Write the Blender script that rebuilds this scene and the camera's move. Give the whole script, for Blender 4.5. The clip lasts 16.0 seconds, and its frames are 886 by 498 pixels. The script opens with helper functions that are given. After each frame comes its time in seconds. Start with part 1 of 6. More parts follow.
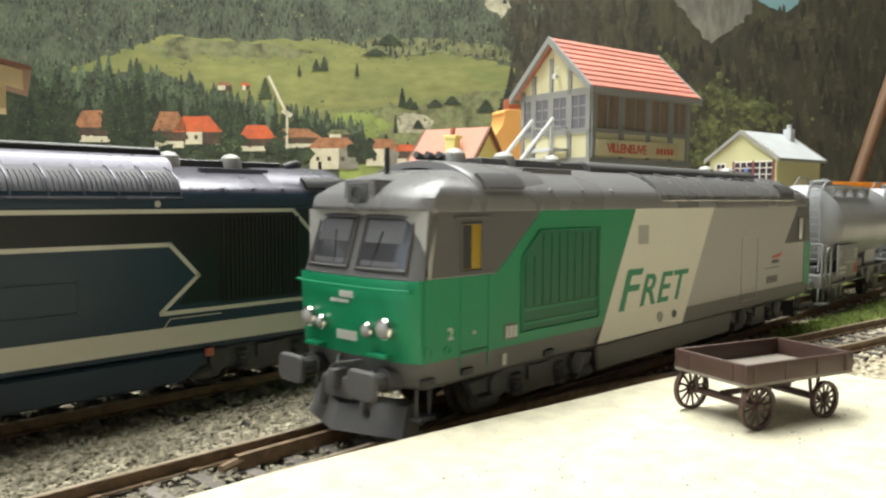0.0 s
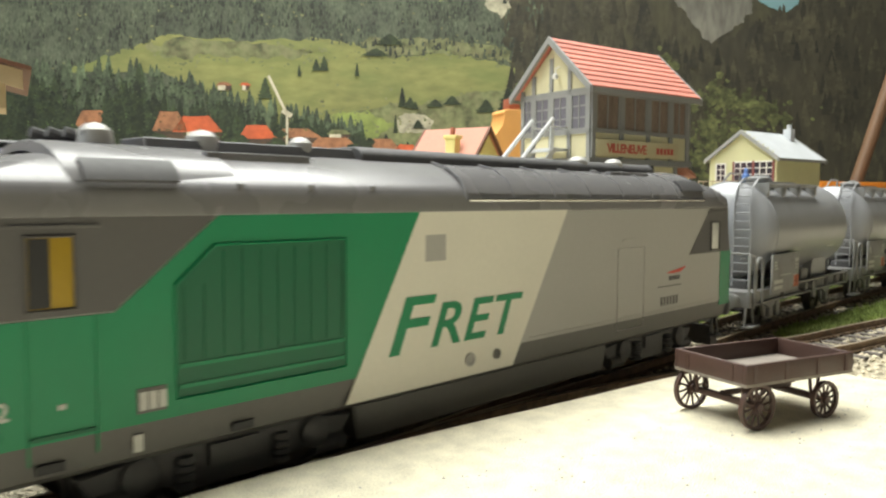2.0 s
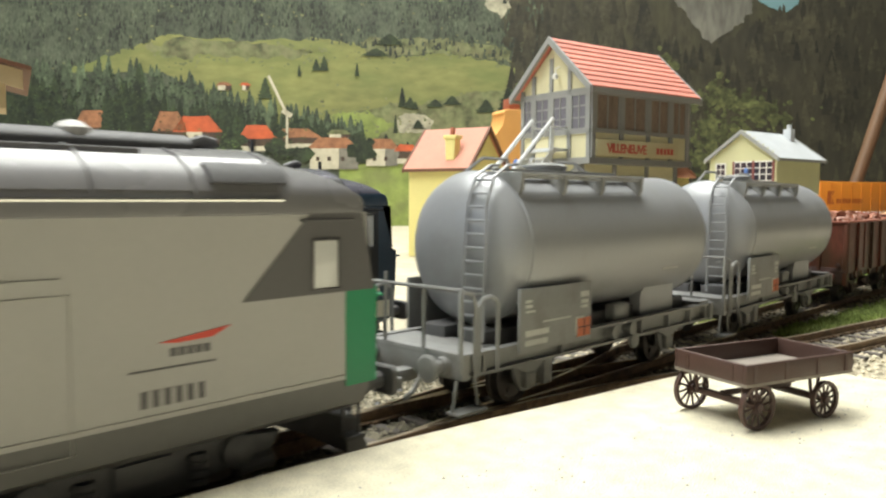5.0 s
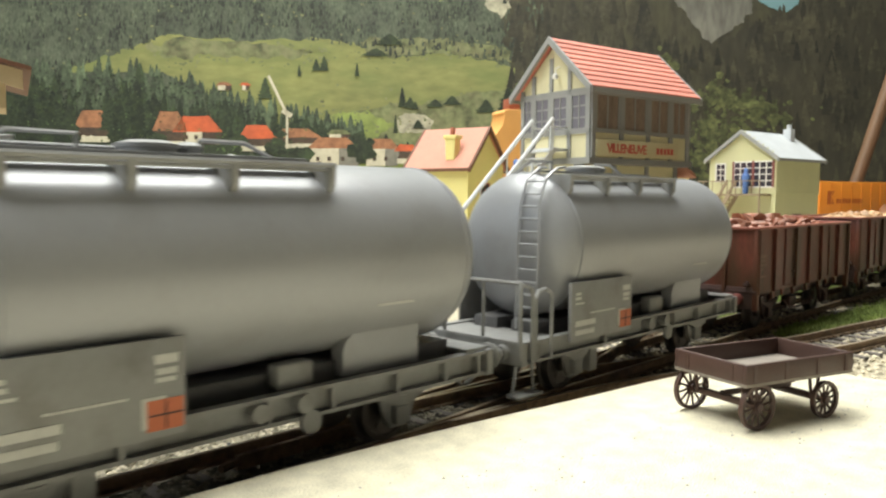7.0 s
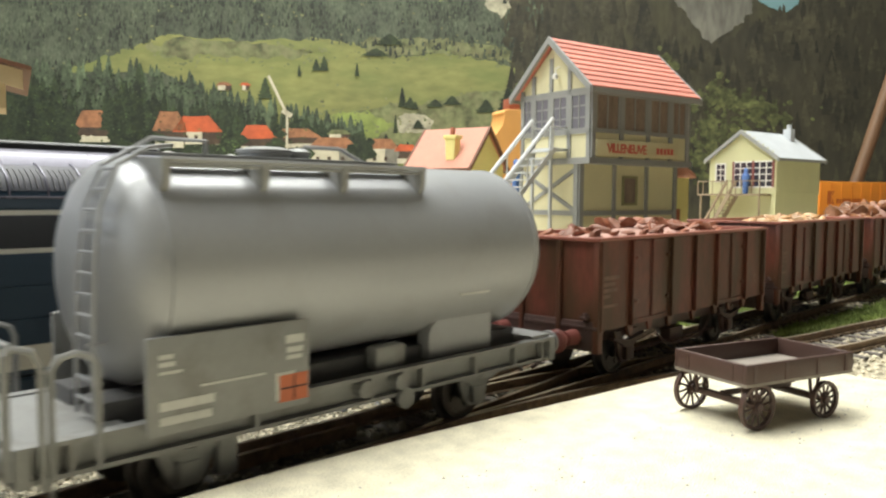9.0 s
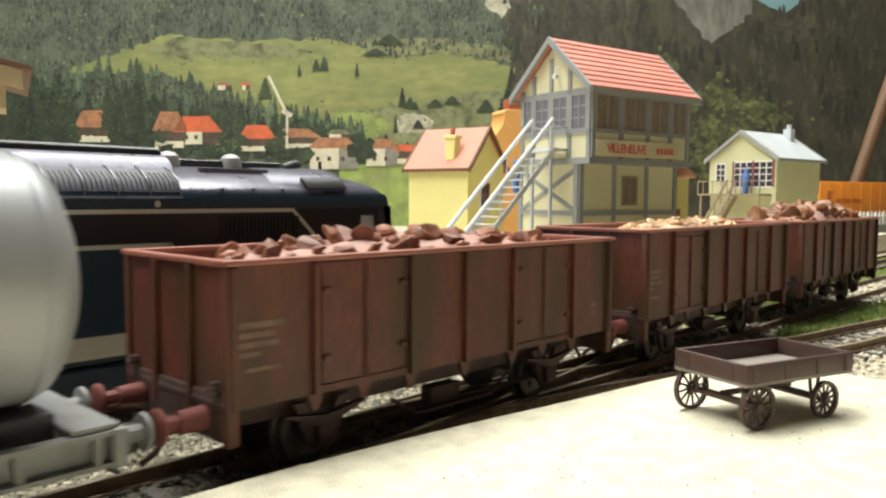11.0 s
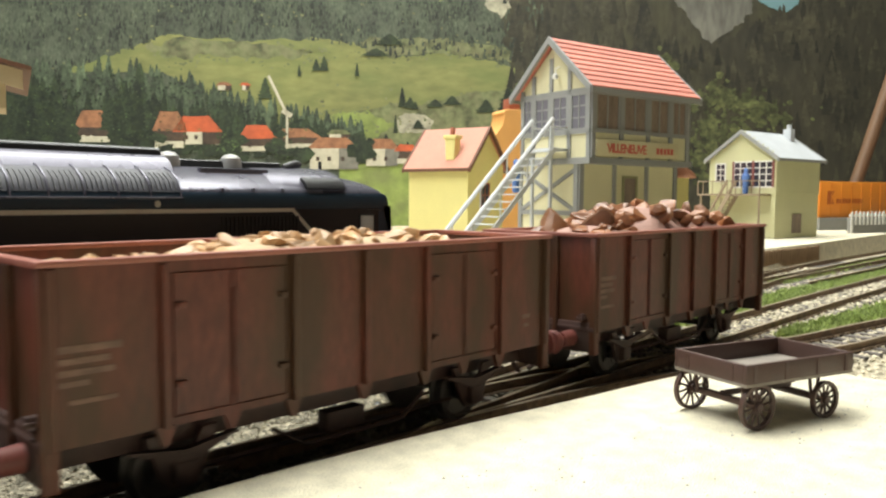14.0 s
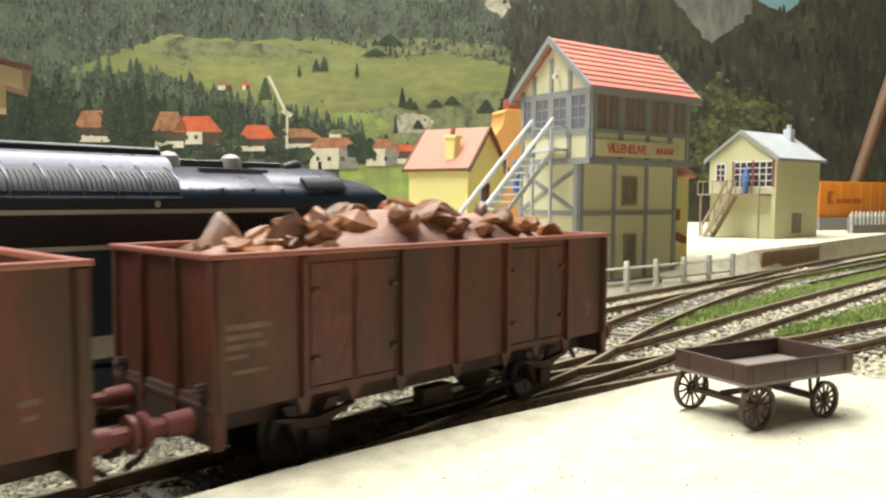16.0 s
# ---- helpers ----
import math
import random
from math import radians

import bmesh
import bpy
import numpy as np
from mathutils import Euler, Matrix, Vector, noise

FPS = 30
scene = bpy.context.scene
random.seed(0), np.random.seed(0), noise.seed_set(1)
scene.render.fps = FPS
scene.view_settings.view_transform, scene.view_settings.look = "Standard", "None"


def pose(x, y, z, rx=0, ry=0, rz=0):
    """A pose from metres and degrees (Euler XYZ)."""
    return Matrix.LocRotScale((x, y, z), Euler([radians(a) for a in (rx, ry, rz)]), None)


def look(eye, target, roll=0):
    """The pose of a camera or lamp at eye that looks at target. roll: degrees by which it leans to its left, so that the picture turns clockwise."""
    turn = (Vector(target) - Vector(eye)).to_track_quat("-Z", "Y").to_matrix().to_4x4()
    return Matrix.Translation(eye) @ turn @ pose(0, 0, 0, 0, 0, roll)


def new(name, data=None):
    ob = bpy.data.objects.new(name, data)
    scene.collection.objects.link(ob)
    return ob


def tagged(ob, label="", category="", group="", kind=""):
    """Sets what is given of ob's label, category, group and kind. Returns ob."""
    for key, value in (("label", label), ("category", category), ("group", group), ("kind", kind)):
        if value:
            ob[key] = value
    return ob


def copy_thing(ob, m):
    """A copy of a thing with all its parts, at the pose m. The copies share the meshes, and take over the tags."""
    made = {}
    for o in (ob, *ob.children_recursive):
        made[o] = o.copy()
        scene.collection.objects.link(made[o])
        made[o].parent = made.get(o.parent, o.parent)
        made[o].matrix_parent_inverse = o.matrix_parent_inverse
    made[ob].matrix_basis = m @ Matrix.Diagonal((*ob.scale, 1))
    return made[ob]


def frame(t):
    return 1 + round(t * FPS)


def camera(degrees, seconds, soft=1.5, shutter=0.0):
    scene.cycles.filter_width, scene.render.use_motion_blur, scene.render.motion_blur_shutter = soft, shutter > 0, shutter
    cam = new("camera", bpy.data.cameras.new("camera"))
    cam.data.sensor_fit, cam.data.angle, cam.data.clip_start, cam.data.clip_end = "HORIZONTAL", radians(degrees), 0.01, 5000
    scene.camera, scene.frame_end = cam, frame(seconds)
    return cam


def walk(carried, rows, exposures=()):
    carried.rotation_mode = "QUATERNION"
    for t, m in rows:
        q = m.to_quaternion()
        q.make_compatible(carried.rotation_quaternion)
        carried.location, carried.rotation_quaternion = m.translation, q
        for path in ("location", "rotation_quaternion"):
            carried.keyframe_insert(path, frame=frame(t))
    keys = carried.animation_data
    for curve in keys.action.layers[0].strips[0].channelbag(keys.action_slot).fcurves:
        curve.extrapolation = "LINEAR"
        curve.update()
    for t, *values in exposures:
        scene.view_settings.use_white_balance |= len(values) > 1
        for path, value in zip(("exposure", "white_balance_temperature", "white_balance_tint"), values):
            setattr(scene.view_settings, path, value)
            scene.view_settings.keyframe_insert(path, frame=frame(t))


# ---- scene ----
# Model railway layout in 1:87: a train passes a platform, the camera stands still.
H_EYE = 0.0438
cam = camera(59.69, 16.0, soft=2.3, shutter=0.55)
YAW, PITCH, ROLL = 47.139, -3.892, 0.334
_f = Vector((math.sin(radians(YAW)) * math.cos(radians(PITCH)), math.cos(radians(YAW)) * math.cos(radians(PITCH)), math.sin(radians(PITCH))))
EYE = Vector((0, 0, H_EYE))
STAND = look(EYE, EYE + _f, ROLL)
walk(cam, [(0.0, STAND), (16.0, STAND)], exposures=[(0.0, 0.15, 6500, 8), (16.0, 0.15, 6500, 8)])

# ---- light ----
world = bpy.data.worlds.new("world")
scene.world = world
world.use_nodes = True
_sky = world.node_tree.nodes.new("ShaderNodeTexSky")
_sky.sky_type, _sky.sun_disc = "NISHITA", False
_sky.sun_elevation, _sky.sun_rotation = radians(40), radians(200)
world.node_tree.links.new(_sky.outputs[0], world.node_tree.nodes["Background"].inputs[0])
world.node_tree.nodes["Background"].inputs[1].default_value = 0.1


def area(name, m, sx, sy, watts, col):
    d = bpy.data.lights.new(name, "AREA")
    d.shape, d.size, d.size_y, d.energy, d.color = "RECTANGLE", sx, sy, watts, col
    ob = new(name, d)
    ob.matrix_world = m
    return ob


area("ceiling_lamp_light", look((0.12, 0.52, 1.22), (0.12, 0.52, 0)), 1.8, 0.8, 51, (0.98, 0.985, 0.93))
area("window_light", look((-1.66, 0.75, 0.45), (0.2, 0.3, 0.05)), 1.1, 0.9, 6, (0.74, 0.86, 1.0))

# ---- materials ----
MM = 0.001


def mat(name, col, rough=0.55, metal=0.0, var=0.25, big=60, fine=900, bump=0.15, dirt=None, dirt_amt=0.0, stretch=None, island=0.0, objrand=0.0, depth=0.0003):
    m = bpy.data.materials.new(name)
    m.use_nodes = True
    nt = m.node_tree
    b = nt.nodes["Principled BSDF"]
    b.inputs["Metallic"].default_value = metal
    tc = nt.nodes.new("ShaderNodeTexCoord")
    src = tc.outputs["Object"]
    if stretch:
        mp = nt.nodes.new("ShaderNodeMapping")
        mp.inputs["Scale"].default_value = stretch
        nt.links.new(src, mp.inputs[0])
        src = mp.outputs[0]

    def noise_node(scale, detail=4):
        n = nt.nodes.new("ShaderNodeTexNoise")
        n.inputs["Scale"].default_value, n.inputs["Detail"].default_value = scale, detail
        nt.links.new(src, n.inputs["Vector"])
        return n.outputs[0]

    def math_node(op, a, c):
        n = nt.nodes.new("ShaderNodeMath")
        n.operation = op
        for i, v in enumerate((a, c)):
            if isinstance(v, (int, float)):
                n.inputs[i].default_value = v
            else:
                nt.links.new(v, n.inputs[i])
        return n.outputs[0]

    n1, n2 = noise_node(big), noise_node(fine, 5)
    s = math_node("ADD", math_node("MULTIPLY", n1, 0.55), math_node("MULTIPLY", n2, 0.45))
    gain = math_node("ADD", math_node("MULTIPLY", math_node("SUBTRACT", s, 0.5), 4 * var), 1.0)
    if island:
        g = nt.nodes.new("ShaderNodeNewGeometry")
        gain = math_node("MULTIPLY", gain, math_node("ADD", math_node("MULTIPLY", g.outputs["Random Per Island"], 2 * island), 1 - island))
    if objrand:
        g = nt.nodes.new("ShaderNodeObjectInfo")
        gain = math_node("MULTIPLY", gain, math_node("ADD", math_node("MULTIPLY", g.outputs["Random"], 2 * objrand), 1 - objrand))
    mul = nt.nodes.new("ShaderNodeVectorMath")
    mul.operation = "SCALE"
    mul.inputs[0].default_value = col
    nt.links.new(gain, mul.inputs["Scale"])
    out = mul.outputs[0]
    if dirt:
        mix = nt.nodes.new("ShaderNodeMix")
        mix.data_type = "RGBA"
        ramp = nt.nodes.new("ShaderNodeMapRange")
        ramp.inputs[1].default_value, ramp.inputs[2].default_value = 0.62 - 0.3 * dirt_amt, 0.72 - 0.1 * dirt_amt
        nt.links.new(noise_node(big * 2.3, 6), ramp.inputs[0])
        nt.links.new(math_node("MULTIPLY", ramp.outputs[0], dirt_amt), mix.inputs[0])
        nt.links.new(out, mix.inputs[6])
        mix.inputs[7].default_value = (*dirt, 1)
        out = mix.outputs[2]
    nt.links.new(out, b.inputs["Base Color"])
    nt.links.new(math_node("ADD", math_node("MULTIPLY", math_node("SUBTRACT", n1, 0.5), 0.3), rough), b.inputs["Roughness"])
    if bump:
        bp = nt.nodes.new("ShaderNodeBump")
        bp.inputs["Strength"].default_value, bp.inputs["Distance"].default_value = bump, depth
        nt.links.new(n2, bp.inputs["Height"])
        nt.links.new(bp.outputs[0], b.inputs["Normal"])
    return m


def glass(name, col, rough=0.06):
    m = bpy.data.materials.new(name)
    m.use_nodes = True
    b = m.node_tree.nodes["Principled BSDF"]
    b.inputs["Base Color"].default_value, b.inputs["Roughness"].default_value = (*col, 1), rough
    b.inputs["Coat Weight"].default_value = 0.5
    return m


M_GREEN = mat("green paint", (0.006, 0.225, 0.095), 0.42, var=0.06, bump=0.05)
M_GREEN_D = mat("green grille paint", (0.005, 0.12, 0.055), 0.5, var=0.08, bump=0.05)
M_FGREY = mat("light grey paint", (0.40, 0.39, 0.37), 0.42, var=0.05, bump=0.05)
M_DGREY = mat("dark grey paint", (0.105, 0.10, 0.10), 0.55, var=0.08, bump=0.05)
M_ROOF = mat("roof grey paint", (0.19, 0.185, 0.19), 0.28, var=0.08, bump=0.05)
M_SKIRT = mat("skirt grey paint", (0.12, 0.117, 0.11), 0.5, var=0.1, bump=0.05)
M_CREAM = mat("cream white paint", (0.74, 0.71, 0.62), 0.42, var=0.05, bump=0.04)
M_FRAME = mat("running gear grey", (0.085, 0.083, 0.085), 0.55, var=0.2)
M_BLACK = mat("black paint", (0.016, 0.016, 0.018), 0.4, var=0.2, bump=0.05)
M_GRILLE = mat("black grille", (0.022, 0.021, 0.02), 0.5, var=0.2)
M_BLUE = mat("dark blue paint", (0.025, 0.050, 0.080), 0.40, var=0.08, bump=0.05)
M_BROOF = mat("blue black roof paint", (0.13, 0.125, 0.16), 0.30, metal=0.4, var=0.1, bump=0.05)
M_SILVER = mat("bright metal", (0.75, 0.74, 0.72), 0.2, 1.0, var=0.05, bump=0)
M_STEEL = mat("wheel steel", (0.10, 0.09, 0.085), 0.42, 0.6, var=0.2)
M_LENS = glass("lamp lens", (0.36, 0.355, 0.34), 0.08)
M_PALEWIN = glass("pale window", (0.62, 0.62, 0.60), 0.12)
M_LOUV = mat("dark louvre paint", (0.050, 0.050, 0.066), 0.55, metal=0.0, var=0.1, bump=0.05)
M_DGLASS = glass("dark cab glass", (0.045, 0.045, 0.05), 0.22)
M_VISOR = mat("grey cab lining", (0.10, 0.10, 0.105), 0.6, var=0.2, big=200)
M_YELLOW = mat("yellow cab lining", (0.36, 0.23, 0.01), 0.6, var=0.1)
M_RED = mat("red print", (0.60, 0.07, 0.045), 0.5, var=0.1)
M_PINKRED = mat("salmon plate", (0.55, 0.16, 0.10), 0.5, var=0.1)
M_ORANGE = mat("orange red plate", (0.52, 0.135, 0.055), 0.5, var=0.15)
M_TANK = mat("silver grey tank paint", (0.33, 0.335, 0.35), 0.36, 0.15, var=0.05, big=40, bump=0.05, dirt=(0.22, 0.21, 0.19), dirt_amt=0.25)
M_TFRAME = mat("grey underframe plastic", (0.255, 0.255, 0.25), 0.5, var=0.12, dirt=(0.12, 0.10, 0.085), dirt_amt=0.35)
M_PRINT = mat("pale print", (0.55, 0.55, 0.52), 0.6, var=0.15)
M_WAGON = mat("weathered oxide red", (0.140, 0.037, 0.025), 0.46, var=0.75, big=45, dirt=(0.058, 0.031, 0.014), dirt_amt=0.9, stretch=(1, 1, 0.35))
M_WAGON.node_tree.nodes["Principled BSDF"].inputs["Specular IOR Level"].default_value = 0.4
M_WRIM = mat("worn oxide red rim", (0.30, 0.105, 0.075), 0.45, var=0.25, big=80)
M_WFRAME = mat("rusty underframe", (0.065, 0.032, 0.026), 0.6, var=0.3, dirt=(0.03, 0.022, 0.018), dirt_amt=0.6)
M_WBUF = mat("rust red buffer", (0.20, 0.06, 0.05), 0.5, var=0.25)
M_FADED = mat("faded print", (0.17, 0.10, 0.075), 0.7, var=0.5, big=300)
M_ROCK_R = mat("red brown ore", (0.25, 0.088, 0.045), 0.5, var=0.45, big=250, fine=1800, bump=0.5, objrand=0.35, dirt=(0.36, 0.20, 0.15), dirt_amt=0.35)
M_ROCK_T = mat("tan stone", (0.50, 0.30, 0.15), 0.4, var=0.35, big=250, fine=1800, bump=0.5, objrand=0.3, dirt=(0.30, 0.16, 0.05), dirt_amt=0.4)
M_DUST_R = mat("pink ore dust", (0.40, 0.235, 0.19), 0.75, var=0.3, big=250, fine=1800, bump=0.6)
M_DUST_T = mat("tan stone dust", (0.50, 0.36, 0.22), 0.75, var=0.3, big=250, fine=1800, bump=0.6)
M_ROCK_B = mat("brown ore", (0.23, 0.090, 0.034), 0.42, var=0.45, big=250, fine=1800, bump=0.5, objrand=0.5, dirt=(0.34, 0.18, 0.11), dirt_amt=0.35)
M_CART = mat("dark brown cart plastic", (0.070, 0.036, 0.028), 0.5, var=0.2, big=300, fine=2500, bump=0.2, stretch=(1, 1, 3))
M_DECK = mat("dusty cart floor", (0.23, 0.20, 0.17), 0.8, var=0.3, big=300, fine=2500)
M_SAND = mat("pale sand platform", (0.70, 0.645, 0.49), 0.95, var=0.34, big=220, fine=2600, bump=0.8, depth=0.0006)
M_PEDGE = mat("platform edge stone", (0.45, 0.40, 0.30), 0.85, var=0.25, big=200, fine=1500, bump=0.4)
M_RAIL = mat("rusty rail side", (0.23, 0.155, 0.095), 0.6, 0.2, var=0.35, big=150, bump=0.2, dirt=(0.05, 0.03, 0.02), dirt_amt=0.5)
M_RAILTOP = mat("worn rail head", (0.50, 0.42, 0.31), 0.38, 0.6, var=0.25, big=120, bump=0.05)
M_SLEEPER = mat("weathered sleeper", (0.16, 0.14, 0.125), 0.8, var=0.35, big=200, fine=1600, bump=0.4, objrand=0.3)
M_GROUND = mat("gravel ground", (0.50, 0.445, 0.33), 0.95, var=0.4, big=70, fine=1200, bump=0.8, depth=0.001)
M_STONE = mat("ballast stones", (0.50, 0.445, 0.325), 0.9, var=0.35, big=200, fine=1800, bump=0.3, island=0.4)
# near stones: dark ballast, with the shade beside the train put into the colour
M_STONE_SHADE = mat("dark ballast stones with shade in the colour", (0.25, 0.225, 0.165), 0.9, var=0.35, big=200, fine=1800, bump=0.3, island=0.3)
M_GRASS = mat("grass tufts", (0.33, 0.41, 0.13), 0.9, var=0.3, big=60, fine=800, bump=0, island=0.45)
M_YWALL = mat("pale yellow plaster", (0.70, 0.65, 0.42), 0.8, var=0.08, big=60, fine=900, bump=0.15)
M_YWALL2 = mat("bright yellow plaster", (0.76, 0.68, 0.28), 0.8, var=0.07, big=60, fine=900, bump=0.15)
M_TIMBER = mat("grey painted timber", (0.29, 0.29, 0.28), 0.6, var=0.12)
M_STAIR = mat("pale grey stair paint", (0.62, 0.63, 0.63), 0.6, var=0.1)
M_TILE = mat("salmon roof tile", (0.62, 0.225, 0.17), 0.7, var=0.14, big=80, fine=1000, bump=0.2, objrand=0.12)
M_ROOFRED = mat("faded red roof sheet", (0.52, 0.24, 0.175), 0.75, var=0.16, big=70, fine=700, bump=0.3)
M_OCHRE = mat("orange ochre plaster", (0.70, 0.36, 0.11), 0.8, var=0.1)
M_BRICKC = mat("brick red cap", (0.30, 0.09, 0.05), 0.8, var=0.2)
M_WINDARK = glass("dim window", (0.05, 0.045, 0.06), 0.1)
M_CURTAIN = mat("lilac curtain", (0.16, 0.15, 0.18), 0.8, var=0.3, big=200, stretch=(3, 3, 0.4))
M_WARMIN = mat("warm brown interior", (0.24, 0.18, 0.14), 0.7, var=0.5, big=90, stretch=(2, 2, 0.5))
M_WHITE = mat("white paint", (0.75, 0.74, 0.70), 0.6, var=0.08)
M_SRED = mat("faded red print", (0.58, 0.13, 0.09), 0.6, var=0.15)
M_SIGN = mat("sign board", (0.62, 0.55, 0.33), 0.6, var=0.06)
M_BLUEFIG = mat("blue figure paint", (0.10, 0.20, 0.50), 0.6, var=0.15)
M_SLATE = mat("pale grey roof", (0.50, 0.52, 0.54), 0.6, var=0.12, big=90)
M_CABWALL = mat("pale lemon boards", (0.60, 0.585, 0.35), 0.75, var=0.08)
M_OLIVE = mat("olive shaded boards", (0.30, 0.29, 0.15), 0.75, var=0.1)
M_BOARDBR = mat("brown window bars", (0.22, 0.07, 0.06), 0.6, var=0.15)
M_CONT = mat("orange container paint", (0.72, 0.24, 0.025), 0.5, var=0.08)
M_CONTD = mat("dark orange print", (0.42, 0.10, 0.015), 0.5, var=0.1)
M_CONCRETE = mat("grey concrete", (0.24, 0.235, 0.22), 0.85, var=0.2)
M_WOOD = mat("brown wood pole", (0.13, 0.07, 0.035), 0.6, var=0.25, big=60, stretch=(1, 1, 0.2))
M_CSTAIR = mat("weathered brown stair", (0.30, 0.23, 0.16), 0.7, var=0.2)
M_CREAMWALL = mat("cream canopy wood", (0.42, 0.33, 0.20), 0.7, var=0.1)
M_ROOFBR = mat("red brown roof edge", (0.14, 0.062, 0.036), 0.7, var=0.2)
M_ROOM = mat("room wall paint", (0.33, 0.315, 0.28), 0.9, var=0.04, big=3, fine=60, bump=0)
M_FLOOR = mat("room floor", (0.25, 0.19, 0.14), 0.6, var=0.2, big=6, fine=60, bump=0)

# ---- mesh helpers (millimetres in, metres out) ----


def B():
    return bmesh.new()


def V(bm, x, y, z):
    return bm.verts.new((x * MM, y * MM, z * MM))


def box(bm, x0, x1, y0, y1, z0, z1, bev=0.0):
    v = [V(bm, x, y, z) for x in (x0, x1) for y in (y0, y1) for z in (z0, z1)]
    fs = [bm.faces.new([v[i] for i in q]) for q in ((0, 1, 3, 2), (4, 6, 7, 5), (0, 4, 5, 1), (2, 3, 7, 6), (0, 2, 6, 4), (1, 5, 7, 3))]
    if bev:
        es = list({e for f in fs for e in f.edges})
        bmesh.ops.bevel(bm, geom=es, offset=bev * MM, segments=2, affect="EDGES", profile=0.5)


def prism(bm, poly, axis, a0, a1, bev=0.0):
    """A polygon drawn in the two other axes (x,z for 'y'; y,z for 'x'; x,y for 'z'), drawn out from a0 to a1."""
    def pt(p, a):
        return {"y": (p[0], a, p[1]), "x": (a, p[0], p[1]), "z": (p[0], p[1], a)}[axis]
    lo, hi = [V(bm, *pt(p, a0)) for p in poly], [V(bm, *pt(p, a1)) for p in poly]
    fs = [bm.faces.new(lo), bm.faces.new(hi[::-1])]
    n = len(poly)
    fs += [bm.faces.new((lo[i], hi[i], hi[(i + 1) % n], lo[(i + 1) % n])) for i in range(n)]
    if bev:
        es = list({e for f in fs for e in f.edges})
        bmesh.ops.bevel(bm, geom=es, offset=bev * MM, segments=1, affect="EDGES")


def loft(bm, rings, caps=True, closed=True):
    rv = [[V(bm, *p) for p in r] for r in rings]
    n = len(rv[0])
    for a, b in zip(rv, rv[1:]):
        for i in range(n if closed else n - 1):
            j = (i + 1) % n
            bm.faces.new((a[i], a[j], b[j], b[i]))
    if caps:
        bm.faces.new(rv[0])
        bm.faces.new(rv[-1][::-1])


def cyl(bm, p0, p1, r, n=12, r2=None):
    p0, p1 = Vector(p0), Vector(p1)
    d = (p1 - p0).normalized()
    a = d.cross(Vector((0, 0, 1)) if abs(d.z) < 0.9 else Vector((1, 0, 0))).normalized()
    b = d.cross(a)
    r2 = r if r2 is None else r2
    loft(bm, [[p + (a * math.cos(2 * math.pi * i / n) + b * math.sin(2 * math.pi * i / n)) * q for i in range(n)] for p, q in ((p0, r), (p1, r2))])


def tube(bm, pts, r, n=6):
    """A bent bar of one skin along the points; a ring where the ends meet."""
    P = [Vector(p) for p in pts]
    loop = (P[0] - P[-1]).length < 1e-6
    if loop:
        P = P[:-1]
    m = len(P)
    rings, side = [], None
    for k in range(m):
        a = P[k] - P[k - 1] if k or loop else P[1] - P[0]
        b = P[(k + 1) % m] - P[k] if k < m - 1 or loop else a
        a, b = a.normalized(), b.normalized()
        d = (a + b).normalized() if (a + b).length > 1e-4 else b
        if side is None or abs(side.dot(d)) > 0.98:
            side = d.cross(Vector((0, 0, 1)) if abs(d.z) < 0.9 else Vector((1, 0, 0)))
        side = (side - d * side.dot(d)).normalized()
        up = d.cross(side)
        rings.append([P[k] + (side * math.cos(2 * math.pi * i / n) + up * math.sin(2 * math.pi * i / n)) * r for i in range(n)])
    if not loop:
        loft(bm, rings)
        return
    rv = [[V(bm, *p) for p in q] for q in rings]
    for k in range(m):
        a, b = rv[k], rv[(k + 1) % m]
        off = min(range(n), key=lambda o: sum((a[i].co - b[(i + o) % n].co).length for i in range(n)))
        for i in range(n):
            bm.faces.new((a[i], a[(i + 1) % n], b[(i + 1 + off) % n], b[(i + off) % n]))


def revolve(bm, prof, n=16, axis="z", at=(0, 0, 0)):
    """prof: (radius, height) from bottom to top."""
    rings = []
    for r, h in prof:
        ring = []
        for i in range(n):
            c, s = math.cos(2 * math.pi * i / n) * r, math.sin(2 * math.pi * i / n) * r
            q = {"z": (c, s, h), "y": (c, h, s), "x": (h, c, s)}[axis]
            ring.append((q[0] + at[0], q[1] + at[1], q[2] + at[2]))
        rings.append(ring)
    loft(bm, rings)


def blob(bm, c, r, squash=(1, 1, 1), rough=0.25, sub=2, seed=0):
    g = bmesh.ops.create_icosphere(bm, subdivisions=sub, radius=1.0)
    for v in g["verts"]:
        k = 1 + rough * noise.noise(v.co * 1.7 + Vector((seed * 7.3, seed * 3.1, seed)))
        v.co = Vector([c[i] * MM + v.co[i] * k * r * squash[i] * MM for i in range(3)])


def mesh_of(name, bm, material, smooth=True):
    bmesh.ops.recalc_face_normals(bm, faces=bm.faces)
    me = bpy.data.meshes.new(name)
    bm.to_mesh(me)
    bm.free()
    me.materials.append(material)
    if smooth:
        me.polygons.foreach_set("use_smooth", [True] * len(me.polygons))
        me.set_sharp_from_angle(angle=radians(32))
    return me


def part(name, bm, material, parent, label="", smooth=True):
    ob = new(name, mesh_of(name, bm, material, smooth))
    ob.parent = parent
    return tagged(ob, label)


def piece(name, me, parent, m):
    ob = new(name, me)
    ob.parent = parent
    ob.matrix_basis = m
    return ob


def thing(name, label, category, m=None, group="", kind=""):
    ob = new(name)
    ob.empty_display_size = 0.01
    if m is not None:
        ob.matrix_basis = m
    return tagged(ob, label, category, group, kind)


